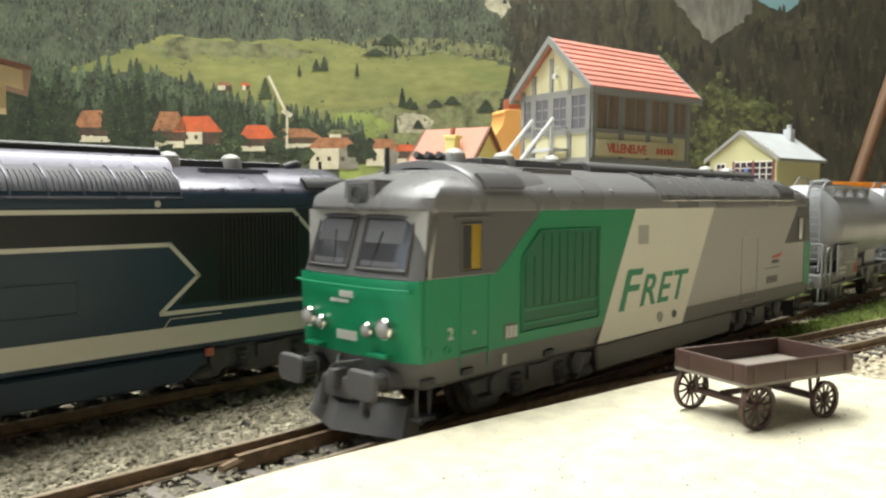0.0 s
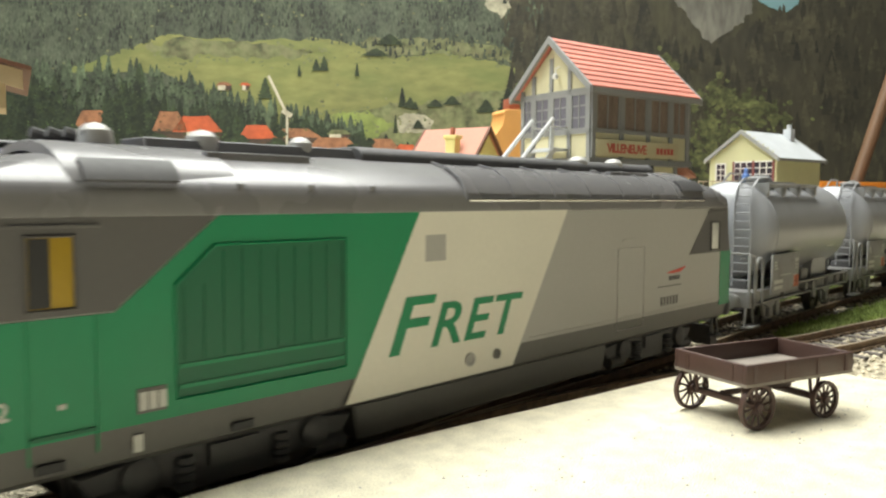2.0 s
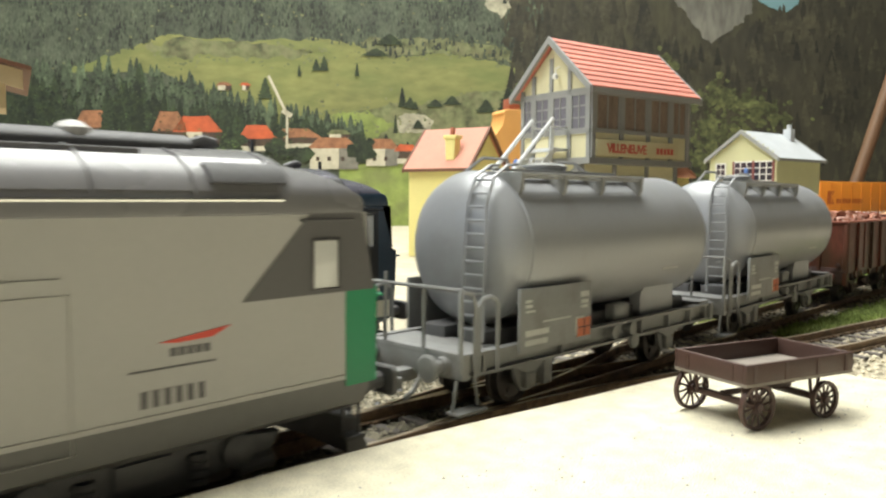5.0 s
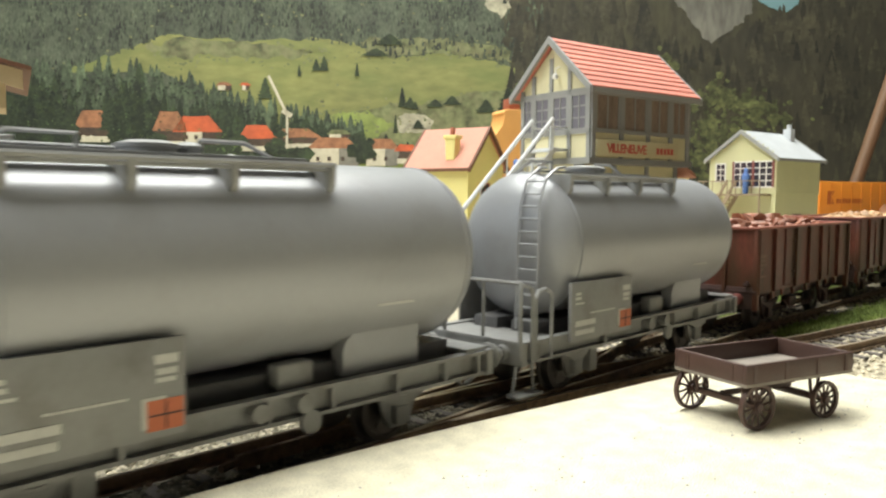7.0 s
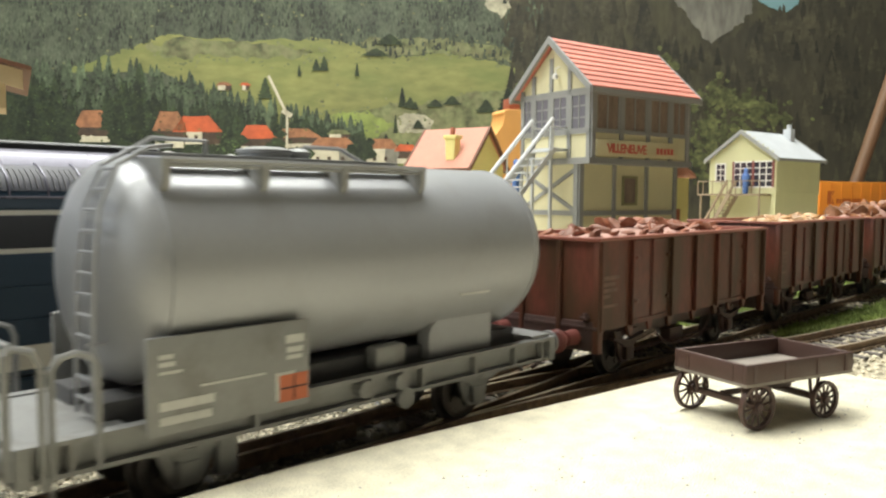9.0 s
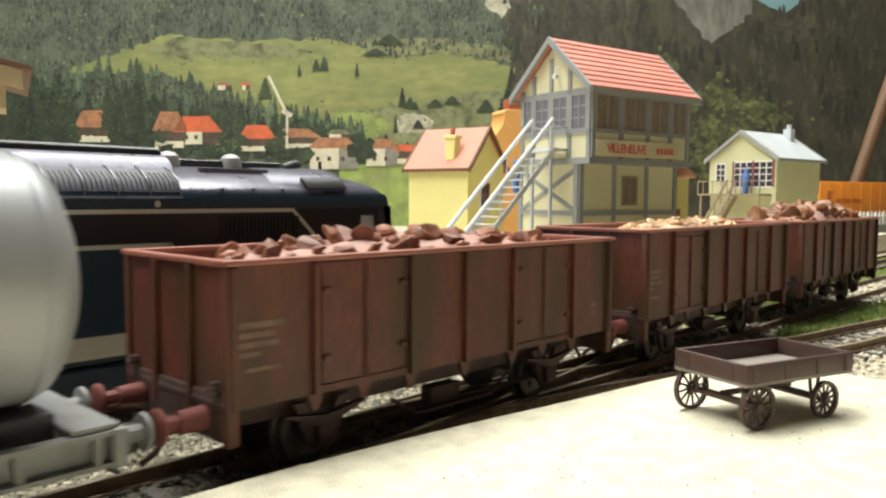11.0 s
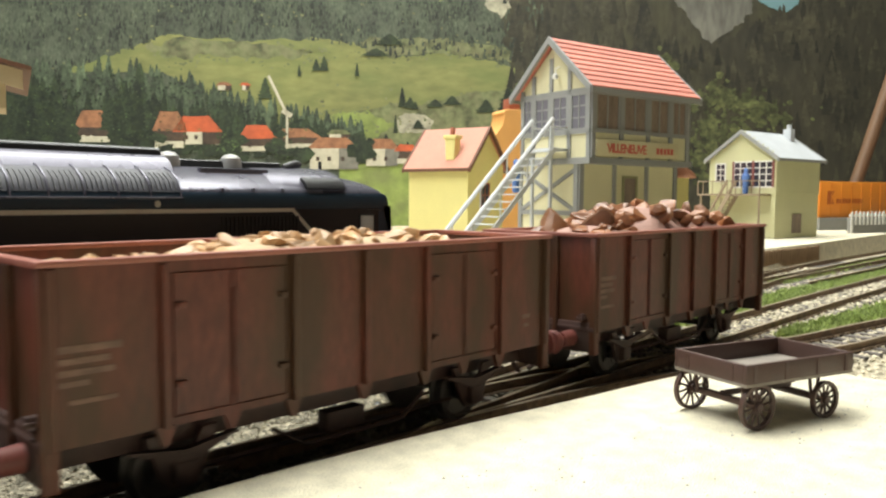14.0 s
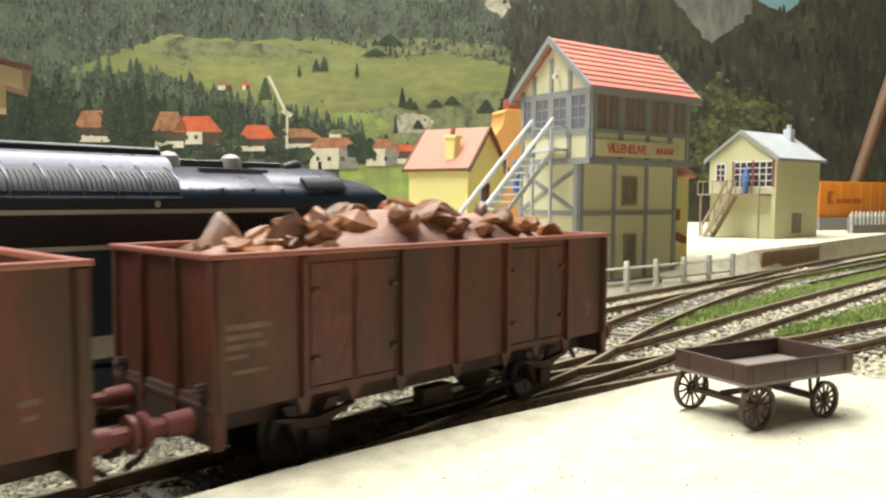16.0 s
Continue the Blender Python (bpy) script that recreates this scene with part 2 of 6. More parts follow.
def single(name, bm, material, label, category="", kind="structure", m=None, smooth=True):
    ob = new(name, mesh_of(name, bm, material, smooth))
    if m is not None:
        ob.matrix_basis = m
    return tagged(ob, label, category, "", kind)


def text_mesh(word, size, depth, shear=0.0, bold=0.0, width=1.0):
    c = bpy.data.curves.new("lettering", "FONT")
    c.body, c.size, c.extrude, c.shear, c.offset, c.space_character = word, size * MM, depth * MM, shear, bold * MM, width
    ob = new("lettering", c)
    dg = bpy.context.evaluated_depsgraph_get()
    dg.update()
    me = bpy.data.meshes.new_from_object(ob.evaluated_get(dg))
    bpy.data.objects.remove(ob)
    me.materials.clear()
    return me


def lettering(name, word, size, material, parent, m, shear=0.0, bold=0.0, label="", width=1.0):
    me = text_mesh(word, size, 0.06, shear, bold, width)
    me.materials.append(material)
    ob = piece(name, me, parent, m)
    return tagged(ob, label)


# faces that look towards -y (the side of the platform)
def on_side(x, y, z):
    return pose(x * MM, y * MM, z * MM, 90, 0, 0)

# ---- room and ground ----
bm = B()
box(bm, -1800, 2500, -1800, 2500, -1010, -1000)
single("floor", bm, M_FLOOR, "plain brown floor of the layout room", "floor")
bm = B()
box(bm, -1800, 2500, -1800, 2500, 1300, 1320)
single("ceiling", bm, M_ROOM, "plain pale ceiling of the layout room", "ceiling")
for nm, q in (("wall_north", (-1800, 2500, 2500, 2520)), ("wall_south", (-1800, 2500, -1820, -1800)), ("wall_east", (2500, 2520, -1820, 2520))):
    bm = B()
    box(bm, *q, -1000, 1300)
    single(nm, bm, M_ROOM, "plain pale wall of the layout room", "wall")
bm = B()
box(bm, -1820, -1800, -1820, 200, -1000, 1300)
box(bm, -1820, -1800, 1300, 2520, -1000, 1300)
box(bm, -1820, -1800, 200, 1300, -1000, 0)
box(bm, -1820, -1800, 200, 1300, 900, 1300)
single("wall_west", bm, M_ROOM, "plain pale wall with a window opening", "wall")
lamp = thing("ceiling_lamp", "white flat ceiling lamp over the layout", "lamp", pose(0.12, 0.52, 1.3))
bm = B()
box(bm, -920, 920, -420, 420, -40, -2, 4)
part("housing", bm, M_WHITE, lamp)

GZ = -4.2
bm = B()
nx, ny = 150, 110
grid = [[None] * (ny + 1) for _ in range(nx + 1)]
for i in range(nx + 1):
    for j in range(ny + 1):
        x, y = -400 + 1900 * i / nx, -350 + 2000 * j / ny
        grid[i][j] = V(bm, x, y, GZ + 0.7 * noise.noise(Vector((x / 19, y / 19, 0))))
for i in range(nx):
    for j in range(ny):
        bm.faces.new((grid[i][j], grid[i + 1][j], grid[i + 1][j + 1], grid[i][j + 1]))
bmt = B()
box(bmt, -400, 1500, -350, 1650, -1000, -6.5)
single("layout_table", bmt, M_WOOD, "plain wooden base of the layout", "table")
# bed added to darken the near track: shade under the train in its colour
M_BED_SHADE = mat("dark track bed with shade in the colour", (0.17, 0.15, 0.115), 0.95, var=0.4, big=90, fine=1200, bump=0.8, depth=0.001)
bmb = B()
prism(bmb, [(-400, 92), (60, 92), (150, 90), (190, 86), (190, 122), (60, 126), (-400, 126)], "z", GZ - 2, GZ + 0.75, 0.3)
single("track_bed", bmb, M_BED_SHADE, "dark ballast bed under the near track, train's shade put into its colour", "track bed")
single("ground", bm, M_GROUND, "sandy gravel ground of the layout", "ground")

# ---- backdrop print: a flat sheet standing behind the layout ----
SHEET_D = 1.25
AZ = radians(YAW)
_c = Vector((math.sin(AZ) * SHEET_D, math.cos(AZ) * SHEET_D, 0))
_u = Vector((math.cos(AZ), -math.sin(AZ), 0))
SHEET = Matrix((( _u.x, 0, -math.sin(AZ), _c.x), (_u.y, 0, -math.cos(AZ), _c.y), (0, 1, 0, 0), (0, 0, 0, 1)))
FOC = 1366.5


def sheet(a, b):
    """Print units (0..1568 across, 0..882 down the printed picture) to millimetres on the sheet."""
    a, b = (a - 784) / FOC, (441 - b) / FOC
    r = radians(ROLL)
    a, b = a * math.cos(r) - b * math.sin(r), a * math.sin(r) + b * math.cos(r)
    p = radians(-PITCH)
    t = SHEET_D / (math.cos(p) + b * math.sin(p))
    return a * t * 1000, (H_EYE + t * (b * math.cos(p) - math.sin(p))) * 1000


def print_mat(name, col, var=0.4, big=14, fine=90, stretch=None, island=0.0, dirt=None, dirt_amt=0.0):
    return mat(name, col, 0.75, 0, var * 2.2, big, fine, 0, stretch=stretch, island=island, dirt=dirt, dirt_amt=dirt_amt)


P_HILL = print_mat("printed hillside forest", (0.056, 0.068, 0.043), 0.6, 22, 170, (1.5, 0.8, 1), dirt=(0.078, 0.086, 0.058), dirt_amt=0.6)
P_MEADOW = print_mat("printed alpine meadow", (0.175, 0.180, 0.060), 0.22, 7, 60, (0.6, 1.5, 1), dirt=(0.115, 0.145, 0.045), dirt_amt=0.6)
P_FIELD = print_mat("printed lower meadow", (0.20, 0.25, 0.06), 0.3, 10, 60, dirt=(0.13, 0.13, 0.06), dirt_amt=0.6)
P_SCRUB = print_mat("printed scrub", (0.115, 0.125, 0.055), 0.5, 18, 90, dirt=(0.19, 0.18, 0.09), dirt_amt=0.6)
P_DARK = print_mat("printed dark forest", (0.032, 0.029, 0.016), 0.55, 8, 45, (1.8, 0.7, 1), dirt=(0.06, 0.056, 0.026), dirt_amt=0.5)
P_BLACK = print_mat("printed shaded mountain", (0.029, 0.026, 0.015), 0.4, 6, 40, (1.5, 0.6, 1))
P_ROCK = print_mat("printed grey rock", (0.115, 0.11, 0.09), 0.35, 12, 60, (2, 0.5, 1))
P_SKY = print_mat("printed blue sky", (0.13, 0.23, 0.25), 0.05, 6, 30)
P_HILLT = print_mat("printed hill trees", (0.054, 0.066, 0.040), 0.4, 30, 200, island=0.5)
P_HILLD = print_mat("printed hill tree shade", (0.034, 0.041, 0.027), 0.4, 30, 200, island=0.5)
P_DARKT = print_mat("printed dark spruces", (0.030, 0.027, 0.015), 0.4, 20, 120, island=0.55)
P_TREE = print_mat("printed trees", (0.017, 0.025, 0.011), 0.55, 40, 220, island=0.5, dirt=(0.036, 0.052, 0.016), dirt_amt=0.5)
P_TREE2 = print_mat("printed far trees", (0.050, 0.067, 0.037), 0.5, 30, 160, island=0.4)
P_BUSH = print_mat("printed sunny bushes", (0.062, 0.068, 0.024), 0.5, 30, 120, island=0.4)
P_RROOF = print_mat("printed red roof", (0.42, 0.085, 0.030), 0.15, 30, 120)
P_BROOF = print_mat("printed brown roof", (0.26, 0.115, 0.055), 0.25, 30, 120)
P_WALL = print_mat("printed white wall", (0.46, 0.42, 0.31), 0.12, 30, 120)
P_WOODW = print_mat("printed dark timber wall", (0.055, 0.035, 0.022), 0.3, 30, 120)
P_SHADEW = print_mat("printed shaded wall", (0.16, 0.15, 0.12), 0.2, 30, 120)
P_LEAF = print_mat("printed sunlit leaves", (0.046, 0.066, 0.023), 0.5, 30, 120, island=0.5)
P_LEAFD = print_mat("printed leaf shade", (0.016, 0.024, 0.012), 0.4, 30, 120, island=0.5)
P_GREYB = print_mat("printed pale rock", (0.30, 0.28, 0.20), 0.25, 30, 120)

backdrop = thing("backdrop", "printed alpine valley picture behind the layout", "backdrop", SHEET, kind="structure")
bm = B()
box(bm, -1100, 1000, -60, 900, -6, 0)
part("hillside", bm, P_HILL, backdrop)


def patch(name, pts, material, lift, amp=6.0, steps=14, seed=1):
    """A printed area with a ragged edge."""
    out = []
    n = len(pts)
    for i in range(n):
        a, b = pts[i], pts[(i + 1) % n]
        for k in range(steps):
            t = k / steps
            x, y = a[0] + (b[0] - a[0]) * t, a[1] + (b[1] - a[1]) * t
            d = noise.noise_vector(Vector((x / 17, y / 17, seed))) * amp + noise.noise_vector(Vector((x / 5, y / 5, seed + 9))) * amp * 0.5
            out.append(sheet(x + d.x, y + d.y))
    bm = B()
    bm.faces.new([V(bm, p[0], p[1], lift) for p in out])
    return part(name, bm, material, backdrop, smooth=False)


patch("meadow", [(105, 128), (200, 96), (300, 60), (430, 74), (560, 68), (640, 80), (700, 104), (790, 92), (860, 106), (910, 120), (915, 215), (820, 228), (700, 222), (600, 238), (470, 215), (380, 172), (290, 128)], P_MEADOW, 0.4, 6)
patch("scrub", [(640, 70), (760, 66), (900, 84), (905, 112), (830, 98), (770, 92), (700, 104), (650, 96)], P_SCRUB, 0.6, 9)
patch("scrub", [(250, 84), (330, 66), (450, 76), (560, 92), (520, 104), (380, 100), (290, 100)], P_SCRUB, 0.6, 10, seed=3)
patch("scrub", [(560, 215), (640, 195), (760, 180), (920, 150), (930, 260), (760, 265), (620, 250)], P_SCRUB, 0.7, 9, seed=5)
patch("low_meadow", [(545, 236), (600, 200), (650, 196), (700, 222), (660, 245), (590, 250)], P_FIELD, 0.8, 6)
patch("pale_bank", [(700, 215), (715, 200), (750, 202), (768, 215), (760, 236), (708, 236)], P_GREYB, 0.9, 3)
patch("low_meadow", [(600, 292), (640, 290), (940, 290), (940, 470), (600, 470)], P_FIELD, 0.5, 2)
patch("dark_forest", [(900, -140), (1700, -140), (1700, 480), (925, 480), (915, 250), (905, 120), (890, 60), (880, 0)], P_DARK, 0.3, 12)
patch("rock_face", [(1180, -60), (1340, -60), (1330, 20), (1300, 50), (1262, 78), (1238, 60), (1200, 10)], P_ROCK, 0.6, 7)
patch("rock_face", [(850, -20), (900, -20), (905, 15), (885, 32), (868, 20)], P_GREYB, 0.6, 6)
patch("sky_gap", [(1320, -60), (1440, -60), (1412, 8), (1385, 24), (1362, 14), (1340, 0)], P_SKY, 0.9, 4)
patch("shaded_mountain", [(1262, 84), (1330, 44), (1385, 26), (1425, 4), (1470, -60), (1700, -60), (1700, 320), (1400, 320), (1340, 200), (1290, 130)], P_BLACK, 0.7, 8)


def tree_shape(bm, a, b, w, h, lift, rng):
    """A conifer outline: a ragged spire."""
    pts, n = [], 7
    for side in (-1, 1):
        rows = range(n) if side < 0 else range(n - 1, -1, -1)
        for k in rows:
            t = k / (n - 1)
            r = w * 0.5 * (1 - t) ** 0.8
            y = b - h * t
            if side < 0:
                pts += [(a - r * rng.uniform(0.8, 1.15), y), (a - r * 0.62, y - h / n * 0.45)]
            else:
                pts += [(a + r * 0.62, y - h / n * 0.45), (a + r * rng.uniform(0.8, 1.15), y)]
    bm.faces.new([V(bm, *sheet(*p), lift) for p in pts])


rng = random.Random(4)


def wood(name, n, spot, material, w, h, lift):
    """Many printed trees, one area of stuff; spot() gives the foot."""
    bm = B()
    for k in range(n):
        q = spot()
        if q is None:
            continue
        s_ = rng.uniform(0.6, 1.35)
        tree_shape(bm, q[0], q[1], w * s_ * rng.uniform(0.8, 1.2), h * s_, lift + 0.0008 * q[1], rng)
    part(name, bm, material, backdrop, smooth=False)["kind"] = "stuff"


def meadow_top(a):
    return float(np.interp(a, [0, 110, 200, 300, 560, 640, 700, 790, 900, 1000], [170, 128, 98, 64, 72, 84, 104, 94, 118, 130]))


def belt_top(a):
    return float(np.interp(a, [0, 100, 160, 240, 300, 340, 400, 480, 560, 640, 760], [140, 122, 125, 118, 125, 150, 168, 190, 208, 236, 250]))


def hill_spot():
    a = rng.uniform(-60, 960)
    b = rng.uniform(-120, meadow_top(a) + 2)
    return (a, b) if noise.noise(Vector((a / 90, b / 60, 2))) > -0.25 else None


def hill_any():
    q = None
    while q is None:
        q = hill_spot()
    return q


def belt_spot():
    a = rng.uniform(-40, 640)
    return (a, rng.uniform(belt_top(a) + 10, 272))


def dark_spot():
    a, b = rng.uniform(905, 1640), rng.uniform(-60, 330)
    if a > 1160 and b < 0.62 * (a - 1160) * 0 + (90 if a < 1270 else 110 - (a - 1270) * 0.7):
        return None
    return (a, b)


wood("hill_trees", 2600, hill_spot, P_HILLT, 6, 9, 0.5)
wood("hill_trees", 1700, hill_spot, P_HILLD, 6.5, 11, 0.7)
wood("forest_trees", 900, dark_spot, P_DARKT, 18, 34, 0.9)
bm = B()
for ca, cb_, sa, sb_, n in ((1275, 172, 17, 15, 90), (1335, 188, 22, 10, 80), (1258, 238, 15, 18, 90), (1300, 240, 16, 14, 60), (1235, 270, 14, 26, 60), (1178, 118, 8, 12, 26), (1360, 212, 30, 12, 40)):
    for k in range(n):
        a, b, r_ = rng.gauss(ca, sa), rng.gauss(cb_, sb_), rng.uniform(2.4, 8.0)
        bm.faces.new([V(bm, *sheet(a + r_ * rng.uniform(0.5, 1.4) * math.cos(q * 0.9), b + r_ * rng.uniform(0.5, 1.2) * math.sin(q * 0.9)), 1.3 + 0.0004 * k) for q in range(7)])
part("sunlit_bushes", bm, P_BUSH, backdrop, smooth=False)["kind"] = "stuff"
wood("far_trees", 700, belt_spot, P_TREE2, 15, 30, 1.2)
wood("near_trees", 420, lambda: (lambda a: (a, rng.uniform(max(belt_top(a) + 38, 205), 285)))(rng.choice((rng.gauss(80, 45), rng.gauss(230, 30), rng.gauss(300, 34), rng.uniform(330, 620), rng.gauss(400, 12), rng.gauss(560, 60)))), P_TREE, 20, 34, 2.0)
wood("tall_trees", 60, lambda: (rng.choice((rng.gauss(85, 18), rng.gauss(60, 20), rng.gauss(225, 16), rng.gauss(30, 20))), rng.uniform(225, 262)), P_TREE, 36, 88, 2.7)


def dabs(name, n, spot, material, r0, r1, lift):
    bm = B()
    for k in range(n):
        q = spot()
        r_ = rng.uniform(r0, r1)
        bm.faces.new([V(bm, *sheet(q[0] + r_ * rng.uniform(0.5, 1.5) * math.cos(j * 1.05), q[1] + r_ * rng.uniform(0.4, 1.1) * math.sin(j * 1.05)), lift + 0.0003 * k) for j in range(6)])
    part(name, bm, material, backdrop, smooth=False)["kind"] = "stuff"


dabs("sunlit_leaves", 260, belt_spot, P_LEAF, 0.8, 2.6, 2.05)
dabs("leaf_shade", 900, belt_spot, P_LEAFD, 1.0, 3.2, 2.15)
dabs("sunlit_leaves", 180, lambda: (rng.gauss(rng.choice((60, 90, 228, 300)), 22), rng.uniform(150, 268)), P_LEAF, 0.8, 2.4, 3.0)
dabs("leaf_shade", 500, lambda: (rng.gauss(rng.choice((50, 90, 228)), 22), rng.uniform(160, 270)), P_LEAFD, 1.0, 3.4, 3.5)
dabs("bushes", 46, lambda: (rng.choice((rng.uniform(195, 300), rng.uniform(384, 430), rng.uniform(480, 550), rng.uniform(620, 660))), rng.uniform(236, 286)), P_TREE, 7, 15, 3.2)
dabs("sunlit_leaves", 160, lambda: (rng.choice((rng.uniform(195, 300), rng.uniform(384, 430), rng.uniform(480, 550))), rng.uniform(228, 280)), P_LEAF, 0.8, 2.6, 3.4)
dabs("meadow_tufts", 260, lambda: (rng.uniform(250, 900), rng.gauss(95, 12)), P_SCRUB, 0.8, 3.4, 0.9)
dabs("meadow_tufts", 160, lambda: (rng.uniform(560, 900), rng.gauss(210, 20)), P_SCRUB, 0.8, 3.6, 0.95)
dabs("hill_clearings", 160, hill_any, P_SCRUB, 0.8, 3.0, 0.8)
bm = B()
for a, b, w, h in ((560, 126, 20, 22), (574, 126, 22, 26), (530, 136, 9, 22), (632, 136, 10, 26), (712, 190, 18, 36), (726, 192, 26, 20), (735, 194, 16, 14), (470, 175, 30, 38), (700, 236, 10, 34), (770, 190, 40, 14), (800, 186, 40, 16), (900, 200, 50, 46), (860, 200, 40, 24), (740, 228, 26, 16), (690, 80, 60, 20), (665, 100, 60, 14)):
    tree_shape(bm, a, b, w, h, 2.0, rng)
part("printed_trees", bm, P_TREE, backdrop, smooth=False)["kind"] = "stuff"


def print_house(a0, a1, top, mid, bot, roof, wall, seed):
    for nm, pts, m_, l_ in (("printed_wall", [(a0 + 3, mid - 1), (a1 - 3, mid - 1), (a1 - 3, bot), (a0 + 3, bot)], wall, 2.5),
                            ("printed_roof", [(a0 - 2, mid), (a0 + (a1 - a0) * 0.2, top), (a1 - (a1 - a0) * 0.25, top), (a1 + 3, mid)], roof, 2.6)):
        patch(nm, pts, m_, l_, 1.0, 4, seed)
    if wall is P_WOODW:
        patch("printed_plinth", [(a0 + 3, bot - (bot - mid) * 0.4), (a1 - 4, bot - (bot - mid) * 0.4), (a1 - 4, bot), (a0 + 3, bot)], P_WALL, 2.58, 0.6, 3, seed + 40)
    k_ = a0 + (a1 - a0) * 0.6
    patch("printed_gable", [(k_, mid + 1), (a1 - (a1 - a0) * 0.2, top + (mid - top) * 0.25), (a1 + 1, mid + 1), (a1 - 2, bot), (k_, bot)], P_SHADEW if seed in (5, 6) else P_WOODW, 2.55, 0.8, 4, seed + 20)


for k, q in enumerate(((133, 200, 196, 226, 252, P_BROOF, P_WOODW), (272, 330, 198, 232, 262, P_BROOF, P_WOODW), (308, 392, 206, 234, 256, P_RROOF, P_WALL), (424, 488, 222, 246, 268, P_RROOF, P_WOODW),
                       (486, 566, 228, 244, 262, P_BROOF, P_WOODW), (546, 636, 244, 263, 300, P_BROOF, P_WALL), (646, 706, 246, 264, 294, P_BROOF, P_WALL), (700, 740, 256, 268, 290, P_RROOF, P_WOODW),
                       (384, 410, 146, 152, 160, P_BROOF, P_WALL), (426, 442, 147, 152, 160, P_RROOF, P_WALL), (580, 620, 230, 238, 246, P_SCRUB, P_WALL))):
    print_house(*q, k)
for k, a in enumerate((146, 160, 328, 345, 362, 440, 560, 580, 604, 660, 680)):
    b = 240 if a < 400 else (254 if a < 500 else 278)
    patch("printed_window", [(a, b), (a + 6, b), (a + 6, b + 7), (a, b + 7)], P_WOODW if a > 170 else P_WALL, 3.0, 0.3, 2, k)
bm = B()
for p, q, w in (((508, 276), (509, 200), 2.2), ((509, 204), (476, 135), 2.4), ((500, 196), (517, 206), 4)):
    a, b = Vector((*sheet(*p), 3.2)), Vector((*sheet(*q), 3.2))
    d = (b - a).normalized()
    s_ = Vector((-d.y, d.x, 0)) * w * 0.9
    bm.faces.new([V(bm, *v) for v in (a - s_, b - s_, b + s_, a + s_)])
part("printed_crane", bm, P_WALL, backdrop, smooth=False)

# ---- tracks ----
RAIL_PROF = [(-1.25, -2.5), (1.25, -2.5), (1.25, -2.2), (0.3, -1.95), (0.3, -0.85), (0.55, -0.7), (0.55, -0.08), (0.4, 0), (-0.4, 0), (-0.55, -0.08), (-0.55, -0.7), (-0.3, -0.85), (-0.3, -1.95), (-1.25, -2.2)]


def curve_pts(ctrl, step=8.0):
    """Smooth line through control points (mm)."""
    P = [Vector((*c, 0)) for c in ctrl]
    P = [2 * P[0] - P[1]] + P + [2 * P[-1] - P[-2]]
    out = []
    for i in range(1, len(P) - 2):
        n = max(2, int((P[i + 1] - P[i]).length / step))
        for k in range(n):
            t = k / n
            out.append(0.5 * ((2 * P[i]) + (P[i + 1] - P[i - 1]) * t + (2 * P[i - 1] - 5 * P[i] + 4 * P[i + 1] - P[i + 2]) * t * t + (3 * P[i] - P[i - 1] - 3 * P[i + 1] + P[i + 2]) * t ** 3))
    return out + [P[-2]]


def side_of(pts, i):
    d = (pts[min(i + 1, len(pts) - 1)] - pts[max(i - 1, 0)]).normalized()
    return Vector((-d.y, d.x, 0))


sl = B()
box(sl, -1.25, 1.25, -15, 15, -4.4, -2.5, 0.25)
ME_SLEEPER = mesh_of("sleeper", sl, M_SLEEPER)
ch = B()
for yy in (-8.25, 8.25):
    for d in (-1.5, 1.5):
        box(ch, -0.7, 0.7, yy + d - 0.5, yy + d + 0.5, -2.5, -1.9)
ME_CHAIR = mesh_of("rail_chairs", ch, M_RAIL)


def track(ctrl, label, lo, hi, skip=(), lift=0.0):
    tr = thing("track", label, "railway track", pose(0, 0, lift * MM), "tracks of the yard")
    pts = curve_pts(ctrl)
    for off in (-8.25, 8.25):
        bm = B()
        loft(bm, [[(p.x + side_of(pts, i).x * (off + q[0]), p.y + side_of(pts, i).y * (off + q[0]), q[1]) for q in RAIL_PROF] for i, p in enumerate(pts)])
        rail = part("rail", bm, M_RAIL, tr)
        bm = B()
        for i in range(len(pts) - 1):
            a, b, s0, s1 = pts[i], pts[i + 1], side_of(pts, i), side_of(pts, i + 1)
            bm.faces.new([V(bm, a.x + s0.x * (off + k), a.y + s0.y * (off + k), 0.04) if e == 0 else V(bm, b.x + s1.x * (off + k), b.y + s1.y * (off + k), 0.04) for e, k in ((0, -0.4), (1, -0.4), (1, 0.4), (0, 0.4))])
        part("rail_head", bm, M_RAILTOP, rail)
    d, nxt = 0.0, 0.0
    for i in range(len(pts) - 1):
        seg = (pts[i + 1] - pts[i]).length
        while nxt <= d + seg:
            p = pts[i].lerp(pts[i + 1], (nxt - d) / seg)
            if lo <= p.x <= hi and not any(a <= p.x <= b for a, b in skip):
                s = side_of(pts, i)
                m = pose(p.x * MM, p.y * MM, random.uniform(-0.15, 0.1) * MM, 0, 0, math.degrees(math.atan2(s.y, s.x)) - 90 + random.uniform(-1.5, 1.5))
                piece("sleeper", ME_SLEEPER, tr, m)
                piece("rail_chair", ME_CHAIR, tr, m)
            nxt += 8.0
        d += seg
    return pts


